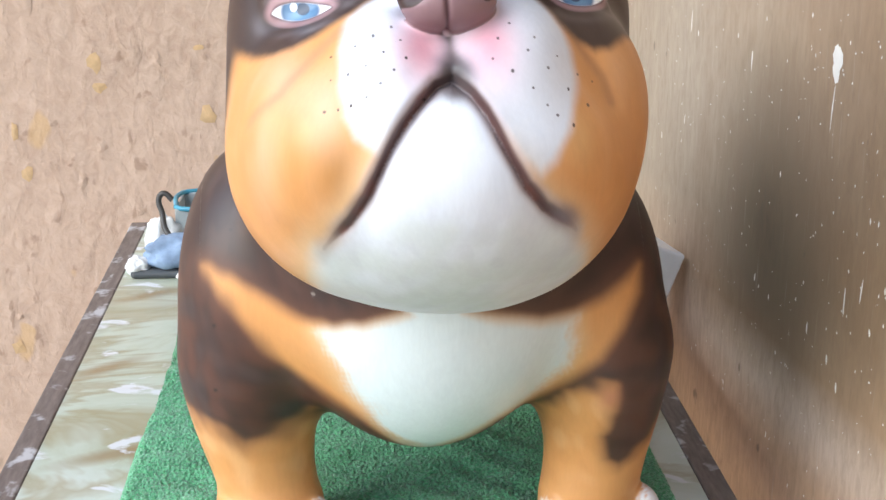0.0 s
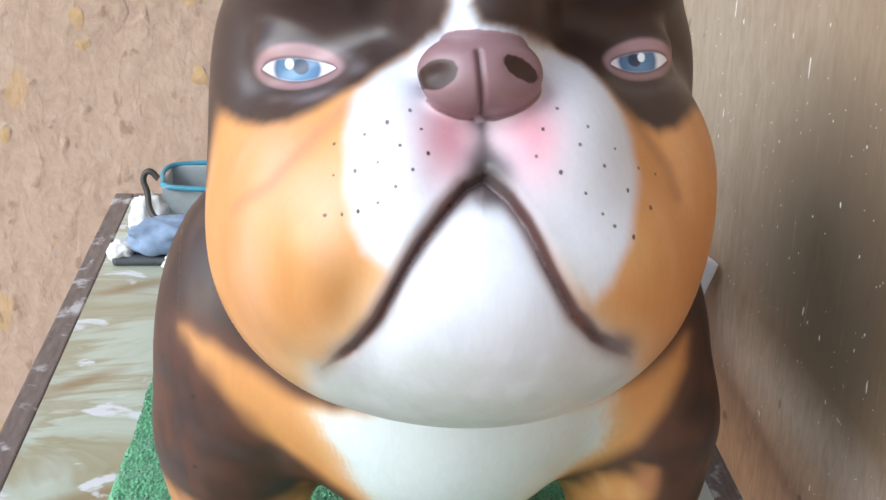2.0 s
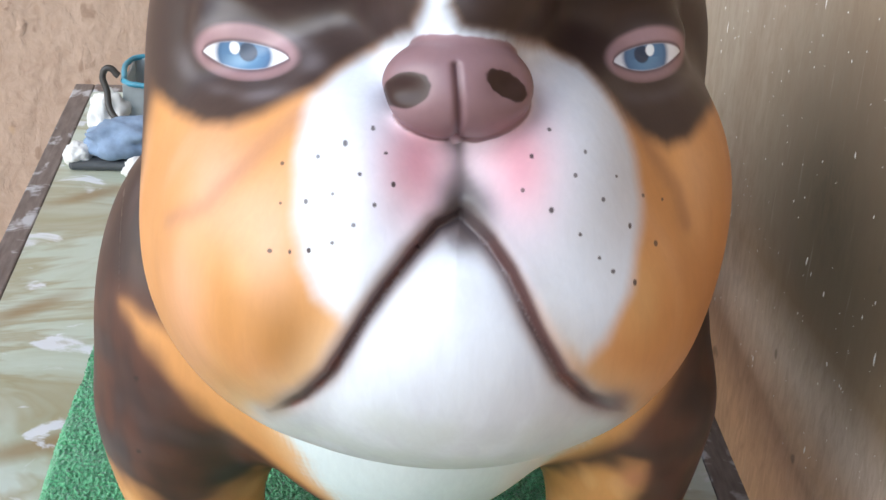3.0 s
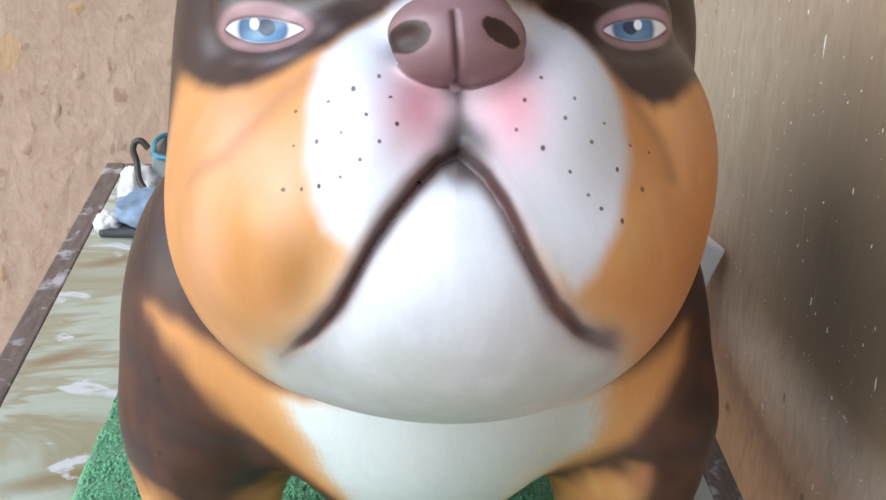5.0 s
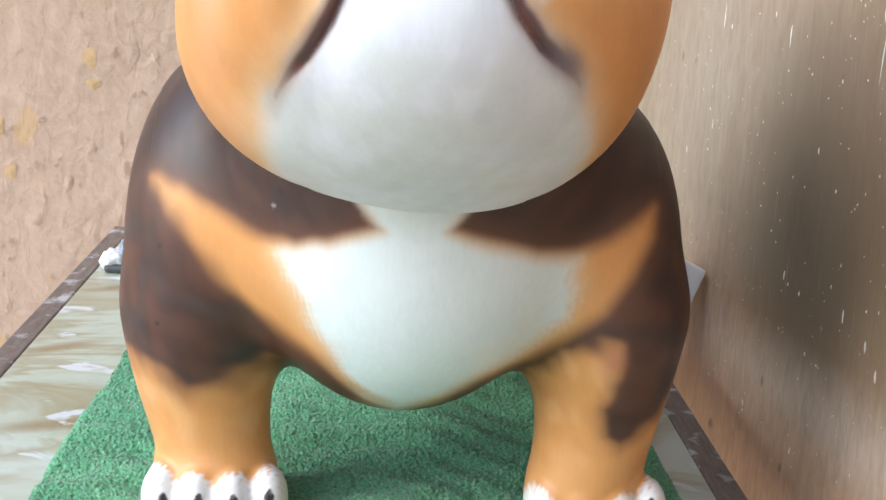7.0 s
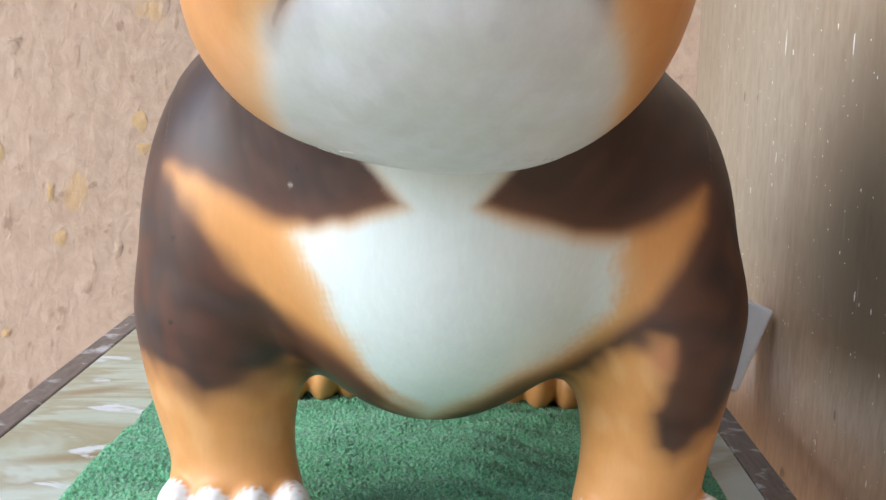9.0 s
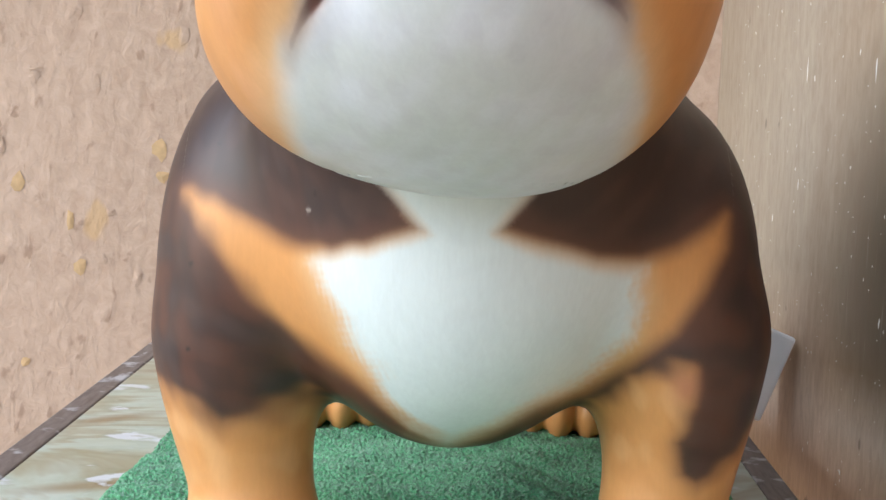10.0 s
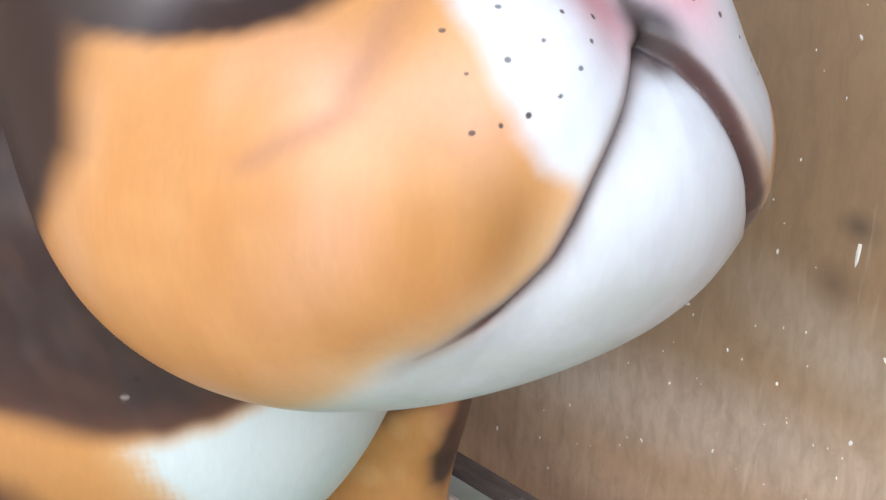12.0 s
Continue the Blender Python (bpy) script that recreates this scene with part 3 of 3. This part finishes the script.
def rough_waves(p, scale, seed):
    """Smooth uneven values of about -1 to 1, for brushed edges."""
    rng = np.random.default_rng(seed)
    out = np.zeros(len(p))
    for _ in range(9):
        k = rng.normal(size=3) * 2 * np.pi / scale
        out += np.sin(p @ k + rng.random() * 6.28)
    return out / 3.5


def lay(c, a, col):
    a = np.clip(a, 0, 1)[:, None]
    return c * (1 - a) + np.array(col) * a


def carve(p):
    """Depth of the mouth line and the cheek folds."""
    out = np.zeros(len(p))
    m = np.flatnonzero((p[:, 1] < -0.34) & (p[:, 2] > 0.25))
    if len(m):
        q = face_plane(p[m])
        d = np.minimum(line_distance(q, MOUTH_A), line_distance(q, MOUTH_B))
        e = np.minimum(line_distance(q, FOLD_A), line_distance(q, FOLD_B))
        f = line_distance(q, PHILTRUM)
        tips = [np.sqrt(((q - np.array(x[-1])) ** 2).sum(-1)) for x in (MOUTH_A, MOUTH_B)]
        out[m] = 0.0026 * ease(np.minimum(*tips) / 22) * np.exp(-((d / 3.6) ** 2)) + 0.0011 * np.exp(-((e / 6.0) ** 2)) + 0.0013 * np.exp(-((f / 4.5) ** 2))
        jaw = field(q, [(-150, 80), *MOUTH_A[::-1], *MOUTH_B[1:], (150, 80), (150, -150), (-150, -150)], 2.2)
        fade = ease(np.minimum(*tips) / 30) * ease((72 - np.abs(q[:, 0])) / 25)
        out[m] += fade * (0.0042 * jaw * np.exp(-d / 13) - 0.0016 * (1 - jaw) * np.exp(-((d / 9) ** 2)))
        for x in (NOSE_MARKS[0], NOSE_MARKS[1]):
            r = (((q - np.array(x)) / (6.5, 5.0)) ** 2).sum(-1)
            out[m] += 0.003 * np.exp(-r)
        g = line_distance(q, NOSE_MARKS[3:5])
        out[m] += 0.0015 * np.exp(-((g / 1.6) ** 2))
    return out


def fine_region(p, level):
    q = face_plane(p)
    front = p[:, 1] < -0.34
    if level == 1:
        return (front & (p[:, 2] > 0.29)) | ((p[:, 2] < 0.05) & (p[:, 1] < -0.2))
    out = np.zeros(len(p), bool)
    for x, v, slope, _, _ in EYES:
        out |= (np.abs(q[:, 0] - x) < 21) & (np.abs(q[:, 1] - v) < 13)
    for x in WHISKERS:
        out |= ((q - np.array(x)) ** 2).sum(-1) < 7
    out |= (((q - np.array(NOSE_MARKS[2])) / (28, 21)) ** 2).sum(-1) < 1
    return out & front


TAN, CREAM, SALMON = (0.64, 0.30, 0.105), (0.76, 0.60, 0.38), (0.76, 0.42, 0.28)
BROWN, RUST, UMBER = (0.045, 0.026, 0.0225), (0.16, 0.06, 0.035), (0.03, 0.019, 0.017)
WHITE, PINK, MAUVE = (0.70, 0.735, 0.79), (0.68, 0.34, 0.39), (0.25, 0.145, 0.155)


def paint_head(p):
    q = face_plane(p)
    w, w2 = rough_waves(p, 0.05, 1), rough_waves(p, 0.008, 2)
    qb = q + np.stack([w * 0.6 + w2 * 0.2, w2 * 0.2 - 0.5 * w], -1)
    qm = q + np.stack([w * 0.3, 0.2 * w], -1)
    c = np.tile(np.array(TAN), (len(p), 1))
    streaks, runs = rough_waves(p * (1, 1, 0.45), 0.06, 11), rough_waves(p * (1, 1, 0.6), 0.025, 12)
    c = lay(c, 0.35 * ease(w), (0.70, 0.35, 0.13))
    c = lay(c, 0.34 * ease(0.7 * streaks), (0.74, 0.43, 0.25))
    c = lay(c, 0.24 * ease(-0.7 * streaks + 0.25 * runs), (0.52, 0.22, 0.06))

    def blob(x, v, rx, rv, col, amount):
        nonlocal c
        c = lay(c, amount * np.exp(-(((qb - (x, v)) / (rx, rv)) ** 2).sum(-1)), col)

    blob(-90, 172, 13, 22, SALMON, 0.6)
    blob(-66, 150, 11, 20, SALMON, 0.55)
    blob(96, 175, 10, 20, (0.62, 0.33, 0.16), 0.5)
    blob(-61, 112, 15, 20, (0.36, 0.165, 0.045), 0.75)
    blob(-100, 130, 9, 26, SALMON, 0.45)
    blob(-84, 125, 5, 24, (0.50, 0.22, 0.06), 0.5)
    blob(100, 120, 8, 25, (0.50, 0.21, 0.06), 0.45)
    blob(66, 128, 8, 14, (0.66, 0.40, 0.17), 0.5)
    c = lay(c, 0.42 * np.exp(-((line_distance(qb, FOLD_A) / 3.8) ** 2)), (0.40, 0.19, 0.12))
    c = lay(c, 0.5 * np.exp(-((line_distance(qb, FOLD_B) / 3.6) ** 2)), (0.27, 0.12, 0.06))
    c = lay(c, field(qb, MUZZLE, 4.5, 1.0), WHITE)
    c = lay(c, field(qb, [MASK_A[-3], MASK_A[-2], MASK_A[-1], (-8, 330), (10, 330), MASK_B[0], MASK_B[1], MASK_B[2]], 3.0, 2.0), WHITE)
    for x, v in PINKS:
        blob(x, v + 2, 15, 24, PINK, 1.0)
    # lower jaw
    chin = [*MOUTH_A[::-1], *MOUTH_B[1:], *CHIN_B[:2], (72, 55), (66, -150), (-66, -150), (-70, 55), *CHIN_A[1::-1]]
    a = field(qb + np.stack([1.5 * streaks, 0 * w], -1), chin, 8.0)
    c = lay(c, field(qb, chin, 14.0, 8.0) * 0.7 * ease((150 - q[:, 1]) / 60), CREAM)
    c = lay(c, a, WHITE)
    # shade put into the colour: jaw grey-green below, grey-lilac towards the right
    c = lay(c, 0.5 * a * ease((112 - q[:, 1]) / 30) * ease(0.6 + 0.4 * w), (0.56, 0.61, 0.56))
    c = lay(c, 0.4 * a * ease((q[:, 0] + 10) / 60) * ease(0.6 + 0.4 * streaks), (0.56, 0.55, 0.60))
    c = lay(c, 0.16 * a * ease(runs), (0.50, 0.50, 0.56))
    # dark mouth line, philtrum
    for pts, wide in ((MOUTH_A, 2.3), (MOUTH_B, 2.3)):
        d = line_distance(qm, pts) * (1 + 0.12 * runs)
        end = ease(np.sqrt(((qm - np.array(pts[-1])) ** 2).sum(-1)) / 14)
        c = lay(c, (0.35 + 0.35 * end) * np.exp(-((d / (wide * 2.1)) ** 2)), (0.20, 0.11, 0.10))
        c = lay(c, (0.25 + 0.7 * end) * np.exp(-((d / (wide * (0.5 + 0.5 * end))) ** 4)), (0.085, 0.038, 0.035))
        c = lay(c, 0.7 * ease(runs) * np.exp(-(((d - 0.8) / wide) ** 4)) * end, (0.17, 0.065, 0.05))
    blob(MOUTH_B[-1][0] - 7, MOUTH_B[-1][1] + 5, 8, 5, (0.16, 0.12, 0.13), 0.9)
    for (x, v), r, k in zip(PHILTRUM, (2.2, 3.2, 8.0), (0.75, 0.75, 0.95)):
        blob(x, v, r, 8, (0.10, 0.075, 0.075), k)
    blob(PHILTRUM[2][0], PHILTRUM[2][1] - 9, 8, 7, (0.13, 0.09, 0.09), 0.85)
    blob(-1.5, 163, 8.5, 9, (0.055, 0.042, 0.042), 0.95)
    blob(0, 152, 6.5, 6, (0.12, 0.095, 0.095), 0.75)
    # mask round the eyes
    top = [(-4, 330), (-160, 330), (-160, MASK_A[0][1] + 4)]
    far = [(160, MASK_B[-1][1] + 4), (160, 330), (6, 330)]
    m = np.maximum(field(qb, [*top, *MASK_A], 4.5), field(qb, [*MASK_B, *far], 4.0))
    c = lay(c, m, BROWN)
    for x, v, slope, s, half in EYES:
        u = (q[:, 0] - x) * 16.5 / half
        h = q[:, 1] - v - slope * u
        r = np.sqrt((u / 26) ** 2 + ((h + 2) / 15) ** 2)
        c = lay(c, (0.55 if s > 0 else 0.15) * np.exp(-(((r - 0.95) / 0.18) ** 2)) * ease(0.6 + 0.5 * w), (0.22, 0.19, 0.20))
        lid = np.sqrt((u / 20.5) ** 2 + ((h - 1.5) / 11.5) ** 2)
        c = lay(c, 0.9 * ease((1.08 - lid) / 0.25), (0.42, 0.26, 0.27))
        low = np.sqrt((u / 18) ** 2 + ((h + 1) / 9.5) ** 2)
        c = lay(c, 0.6 * ease((1.05 - low) / 0.2) * (h < 1), (0.22, 0.12, 0.12))
        upper, lower = 5.9 * np.sqrt(np.clip(1 - (u / 16.5) ** 2, 0, 1)), 5.6 * (1 - (np.abs(u) / 16.5) ** 2.2)
        gap = np.minimum(upper - h, h + lower)
        eye = ease(gap / 1.0) * (np.abs(u) < 16.5)
        c = lay(c, 0.8 * np.exp(-((gap / 0.9) ** 2)) * (np.abs(u) < 17), (0.10, 0.06, 0.07))
        c = lay(c, eye, (0.80, 0.79, 0.80))
        iu = u - (-0.5 if s > 0 else -1.0)
        ri = np.sqrt((iu / 10.6) ** 2 + ((h - 0.5) / 9.6) ** 2)
        c = lay(c, eye * ease((1 - ri) / 0.12), (0.09, 0.19, 0.32))
        c = lay(c, eye * 0.7 * np.exp(-(((ri - 0.93) / 0.12) ** 2)), (0.06, 0.12, 0.22))
        c = lay(c, eye * 0.45 * ease((0.8 - ri) / 0.5) * (h < 0), (0.17, 0.33, 0.47))
        c = lay(c, eye * ease((h - 3.5) / 3.0) * 0.7, (0.07, 0.11, 0.18))
        rp = np.sqrt(((iu - (1.5 if s > 0 else -1.5)) / 4.0) ** 2 + ((h - 1.8) / 4.2) ** 2)
        c = lay(c, eye * ease((1 - rp) / 0.25), (0.03, 0.05, 0.09))
        rg = np.sqrt(((iu + (3.6 if s > 0 else -2.6)) / 2.3) ** 2 + ((h - 3.0) / 2.9) ** 2)
        c = lay(c, eye * ease((1 - rg) / 0.3), (0.85, 0.88, 0.88))
    # nose
    d = shape_value([HEAD[NOSE_AT]], p) * 1000
    on_nose = ease((2.2 - d + 0.12 * w2) / 0.8)
    c = lay(c, on_nose, MAUVE)
    c = lay(c, on_nose * ease((NOSE_MARKS[2][1] - 9 - q[:, 1] + w) / 8) * 0.6, (0.14, 0.075, 0.08))
    c = lay(c, on_nose * np.exp(-((line_distance(q, NOSE_MARKS[3:5]) / 1.3) ** 2)), (0.10, 0.045, 0.05))
    for (x, v), s, lean in ((NOSE_MARKS[0], 1, 0.05), (NOSE_MARKS[1], -1, -0.35)):
        u, h = q[:, 0] - x, q[:, 1] - v
        h = h - lean * u
        r = np.sqrt((u / 8.2) ** 2 + (h / (6.4 if s > 0 else 4.8)) ** 2) + 0.05 * w2
        c = lay(c, on_nose * ease((1 - r) / 0.12), (0.035, 0.014, 0.012))
    rng = np.random.default_rng(8)
    for x, v in WHISKERS:
        r, el = rng.uniform(0.55, 0.92), rng.uniform(0.8, 1.5)
        d = np.sqrt(((q[:, 0] - x) / r) ** 2 + ((q[:, 1] - v) / (r * el)) ** 2)
        c = lay(c, ease((1.25 - d) / 0.5) * rng.uniform(0.75, 1.0), (0.04, 0.025, 0.025))
    # dark sides of the head
    edge = np.interp(p[:, 2], (0.29, 0.316, 0.338, 0.361, 0.384, 0.41, 0.45), (-0.27, -0.308, -0.333, -0.349, -0.348, -0.346, -0.36))
    c = lay(c, ease(0.5 + (p[:, 1] - edge + 0.0012 * w) / 0.026) * ease((np.abs(p[:, 0]) - 0.07) / 0.03), BROWN)
    return c


def paint_body(p):
    q = chest_plane(p)
    w, w2 = rough_waves(p, 0.06, 3), rough_waves(p, 0.008, 4)
    qb = q + np.stack([w2 * 0.15 + w * 1.2, w * 1.2], -1)
    c = np.tile(np.array(BROWN), (len(p), 1))
    c = lay(c, 0.45 * ease(0.5 + 0.5 * w) * ease((0.27 - p[:, 2]) / 0.1), RUST)
    # greyish sheen of the left shoulder and flank, laid into the colour
    c = lay(c, 0.25 * ease(-w) * ease((-0.05 - p[:, 0]) / 0.08), (0.11, 0.085, 0.082))
    streaks = rough_waves(p * (0.6, 1, 1), 0.04, 13)
    c = lay(c, 0.3 * ease(streaks), (0.10, 0.055, 0.042))
    c = lay(c, 0.3 * ease(-streaks), (0.035, 0.022, 0.02))
    front = ease((-0.12 - p[:, 1]) / 0.05)
    neck = [BIB[7], (BIB[7][0] - 40, BIB[7][1] + 42), (BIB[10][0] + 34, BIB[10][1] + 42), BIB[10], (0, BIB[7][1] - 25)]
    throat = field(qb, neck, 5.0) * front
    bib = np.maximum(field(qb, BIB, 7.5) * front, throat)
    c = lay(c, 0.75 * field(qb, BIB, 10.0, 9.0) * front, (0.13, 0.055, 0.035))
    c = lay(c, bib, TAN)
    pale = field(q + np.stack([w2 * 1.6 + w * 3, w * 2], -1), BIB_WHITE, 8.0) * bib
    pale = np.maximum(pale, throat)
    c = lay(c, field(qb, BIB_WHITE, 10.0, 7.0) * bib * 0.55, (0.74, 0.55, 0.33))
    c = lay(c, pale, (0.70, 0.77, 0.78))
    # the white turns greyer towards the throat
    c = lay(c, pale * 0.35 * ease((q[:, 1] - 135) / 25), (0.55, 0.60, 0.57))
    for (x, v), r, col in zip(SPECKS, (1.2, 1.3, 1.3, 1.0, 1.3), (UMBER, UMBER, (0.3, 0.26, 0.23), UMBER, UMBER)):
        c = lay(c, 0.9 * ease((1.5 - np.sqrt(((q - (x, v)) ** 2).sum(-1)) / r) / 0.8) * front, col)
    # legs
    qb = qb + np.stack([0 * w, 3.0 * streaks], -1)
    legs = np.maximum(field(qb, [(-260, LEG_A[0][1] + 10), *LEG_A, (-60, 40), (-60, -120), (-260, -120)], 12.0),
                      field(qb, [(60, -120), (60, 40), *LEG_B, (260, LEG_B[-1][1] + 6), (260, -120)], 9.0))
    low = np.where(p[:, 1] < -0.08, legs * (p[:, 2] < 0.16), ease((0.10 - p[:, 2]) / 0.03))
    c = lay(c, 0.6 * ease(low * 3) * (1 - bib), (0.2, 0.085, 0.045))
    c = lay(c, low * (1 - bib), TAN)
    c = lay(c, 0.3 * low * (1 - bib) * ease(streaks), (0.56, 0.24, 0.07))
    c = lay(c, 0.4 * low * ease(w) * (p[:, 2] > 0.04), (0.74, 0.42, 0.20))
    c = lay(c, 0.8 * np.exp(-(((q - (LEG_B[2][0] - 3, LEG_B[2][1] - 8)) / (8, 9)) ** 2).sum(-1)), (0.48, 0.2, 0.11))
    d = shape_value(TOES, p) * 1000
    toe = ease((1.8 - d + 0.4 * w2) / 2.0) * ease((44 - p[:, 2] * 1000 + 2 * w2) / 6) * (p[:, 1] < 0)
    c = lay(c, toe, (0.78, 0.78, 0.79))
    for x, v in CLAWS:
        r = np.sqrt(((q[:, 0] - x - 0.4 * w2) / 3.6) ** 2 + ((q[:, 1] - v + 3) / 9.5) ** 2)
        c = lay(c, toe * ease((1 - r) / 0.15), (0.03, 0.022, 0.024))
    return c


def paint(p, n):
    c = np.empty_like(p)
    head = shape_value(HEAD, p) < shape_value(BODY, p)
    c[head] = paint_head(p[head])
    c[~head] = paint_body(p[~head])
    return c


def statue_value(p):
    h, b = shape_value(HEAD, p), shape_value(BODY, p)
    h = h + carve(p.reshape(-1, 3)).reshape(h.shape)
    k = 0.008
    w = np.maximum(k - np.abs(h - b), 0) / k
    return np.minimum(h, b) - w * w * k * 0.25


def gradient(p, e=2e-4):
    g = np.empty_like(p)
    for i in range(3):
        d = np.zeros(3)
        d[i] = e
        g[:, i] = (statue_value(p + d) - statue_value(p - d)) / (2 * e)
    return g


def settle(p, rounds=3):
    for _ in range(rounds):
        f = statue_value(p)
        g = np.stack([(statue_value(p + d) - f) / 1e-4 for d in np.eye(3) * 1e-4], -1)
        p = p - (f / np.maximum((g * g).sum(-1), 0.05))[:, None] * g
    return p


def skin(lo, hi, step):
    """Quads round the zero surface of the shape: one vertex to each cell that it crosses."""
    ax = [np.arange(lo[i], hi[i] + step, step) for i in range(3)]
    n = [len(a) for a in ax]
    f = np.empty(n)
    for i, x in enumerate(ax[0]):
        yy, zz = np.meshgrid(ax[1], ax[2], indexing="ij")
        f[i] = statue_value(np.stack([np.full_like(yy, x), yy, zz], -1))
    s = f < 0
    cn = (n[0] - 1, n[1] - 1, n[2] - 1)
    total, count = np.zeros((*cn, 3)), np.zeros(cn)
    for axis in range(3):
        o = [a for a in range(3) if a != axis]
        for u in (0, 1):
            for v in (0, 1):
                sl0, sl1 = [None] * 3, [None] * 3
                sl0[axis], sl1[axis] = slice(0, n[axis] - 1), slice(1, n[axis])
                for a, w in zip(o, (u, v)):
                    sl0[a] = sl1[a] = slice(w, n[a] - 1 + w)
                f0, f1 = f[tuple(sl0)], f[tuple(sl1)]
                cross = (f0 < 0) != (f1 < 0)
                t = np.where(cross, f0 / np.where(cross, f0 - f1, 1), 0)
                pos = np.zeros((*cn, 3))
                pos[..., axis] = t
                pos[..., o[0]], pos[..., o[1]] = u, v
                total += pos * cross[..., None]
                count += cross
    live = count > 0
    index = np.full(cn, -1)
    index[live] = np.arange(live.sum())
    base = np.stack(np.meshgrid(*[np.arange(c) for c in cn], indexing="ij"), -1)
    verts = (base[live] + total[live] / count[live][:, None]) * step + np.array(lo)
    quads = []
    for axis in range(3):
        b, c = (axis + 1) % 3, (axis + 2) % 3
        sl0, sl1 = [slice(1, -1)] * 3, [slice(1, -1)] * 3
        sl0[axis], sl1[axis] = slice(0, n[axis] - 1), slice(1, n[axis])
        a0, a1 = s[tuple(sl0)], s[tuple(sl1)]
        for flag in (True, False):
            w = np.argwhere((a0 != a1) & (a0 == flag))
            if not len(w):
                continue
            w[:, b] += 1
            w[:, c] += 1
            corner = []
            for db, dc in ((0, 0), (1, 0), (1, 1), (0, 1)) if flag else ((0, 0), (0, 1), (1, 1), (1, 0)):
                q = w.copy()
                q[:, b] -= 1 - db
                q[:, c] -= 1 - dc
                corner.append(index[q[:, 0], q[:, 1], q[:, 2]])
            quads.append(np.stack(corner, -1))
    return verts, np.concatenate(quads)


def refine(verts, quads, pick):
    """Splits the picked quads in four and settles the new corners on the surface."""
    keep, cut = quads[~pick], quads[pick]
    e = np.sort(np.concatenate([np.stack([cut[:, i], cut[:, (i + 1) % 4]], -1) for i in range(4)]), axis=1)
    code, inv = np.unique(e[:, 0] * len(verts) + e[:, 1], return_inverse=True)
    mids = (verts[code // len(verts)] + verts[code % len(verts)]) / 2
    cent = verts[cut].mean(1)
    fresh = settle(np.concatenate([mids, cent]), 1)
    m = inv.reshape(4, -1) + len(verts)
    c = np.arange(len(cut)) + len(verts) + len(mids)
    new_q = [np.stack([cut[:, i], m[i], c, m[i - 1]], -1) for i in range(4)]
    return np.concatenate([verts, fresh]), np.concatenate([keep, *new_q])


def near(p, spots, r):
    out = np.zeros(len(p), bool)
    for s in spots:
        out |= ((p - np.array(s)) ** 2).sum(-1) < r * r
    return out


def statue():
    verts, quads = skin((-0.215, -0.53, -0.02), (0.215, 0.36, 0.56), 0.007)
    verts = settle(verts, 2)
    verts, quads = refine(verts, quads, np.ones(len(quads), bool))
    mid = verts[quads].mean(1)
    verts, quads = refine(verts, quads, mid[:, 1] < -0.19)
    mid = verts[quads].mean(1)
    verts, quads = refine(verts, quads, fine_region(mid, 1))
    mid = verts[quads].mean(1)
    verts, quads = refine(verts, quads, fine_region(mid, 2))
    me = bpy.data.meshes.new("dog_statue")
    me.vertices.add(len(verts))
    me.vertices.foreach_set("co", verts.astype(np.float32).ravel())
    me.loops.add(4 * len(quads))
    me.loops.foreach_set("vertex_index", quads.astype(np.int32).ravel())
    me.polygons.add(len(quads))
    me.polygons.foreach_set("loop_start", np.arange(0, 4 * len(quads), 4, dtype=np.int32))
    me.update(calc_edges=True)
    me.validate()
    me.shade_smooth()
    g = gradient(verts)
    g /= np.linalg.norm(g, axis=1)[:, None] + 1e-9
    me.normals_split_custom_set_from_vertices(g.tolist())
    col = np.ones((len(verts), 4), np.float32)
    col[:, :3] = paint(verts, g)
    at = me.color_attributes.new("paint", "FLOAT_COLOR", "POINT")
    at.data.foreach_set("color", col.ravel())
    me.materials.append(M_STATUE)
    ob = new("dog_statue", me)
    ob.matrix_world = pose(0.349, 0, 0.006) @ Matrix.Translation((0, -0.25, 0)) @ pose(0, 0, 0, 0, 0, 0.6) @ Matrix.Translation((0, 0.25, 0))
    return tagged(ob, "painted resin bulldog statue standing on a green towel", "statue")


statue()
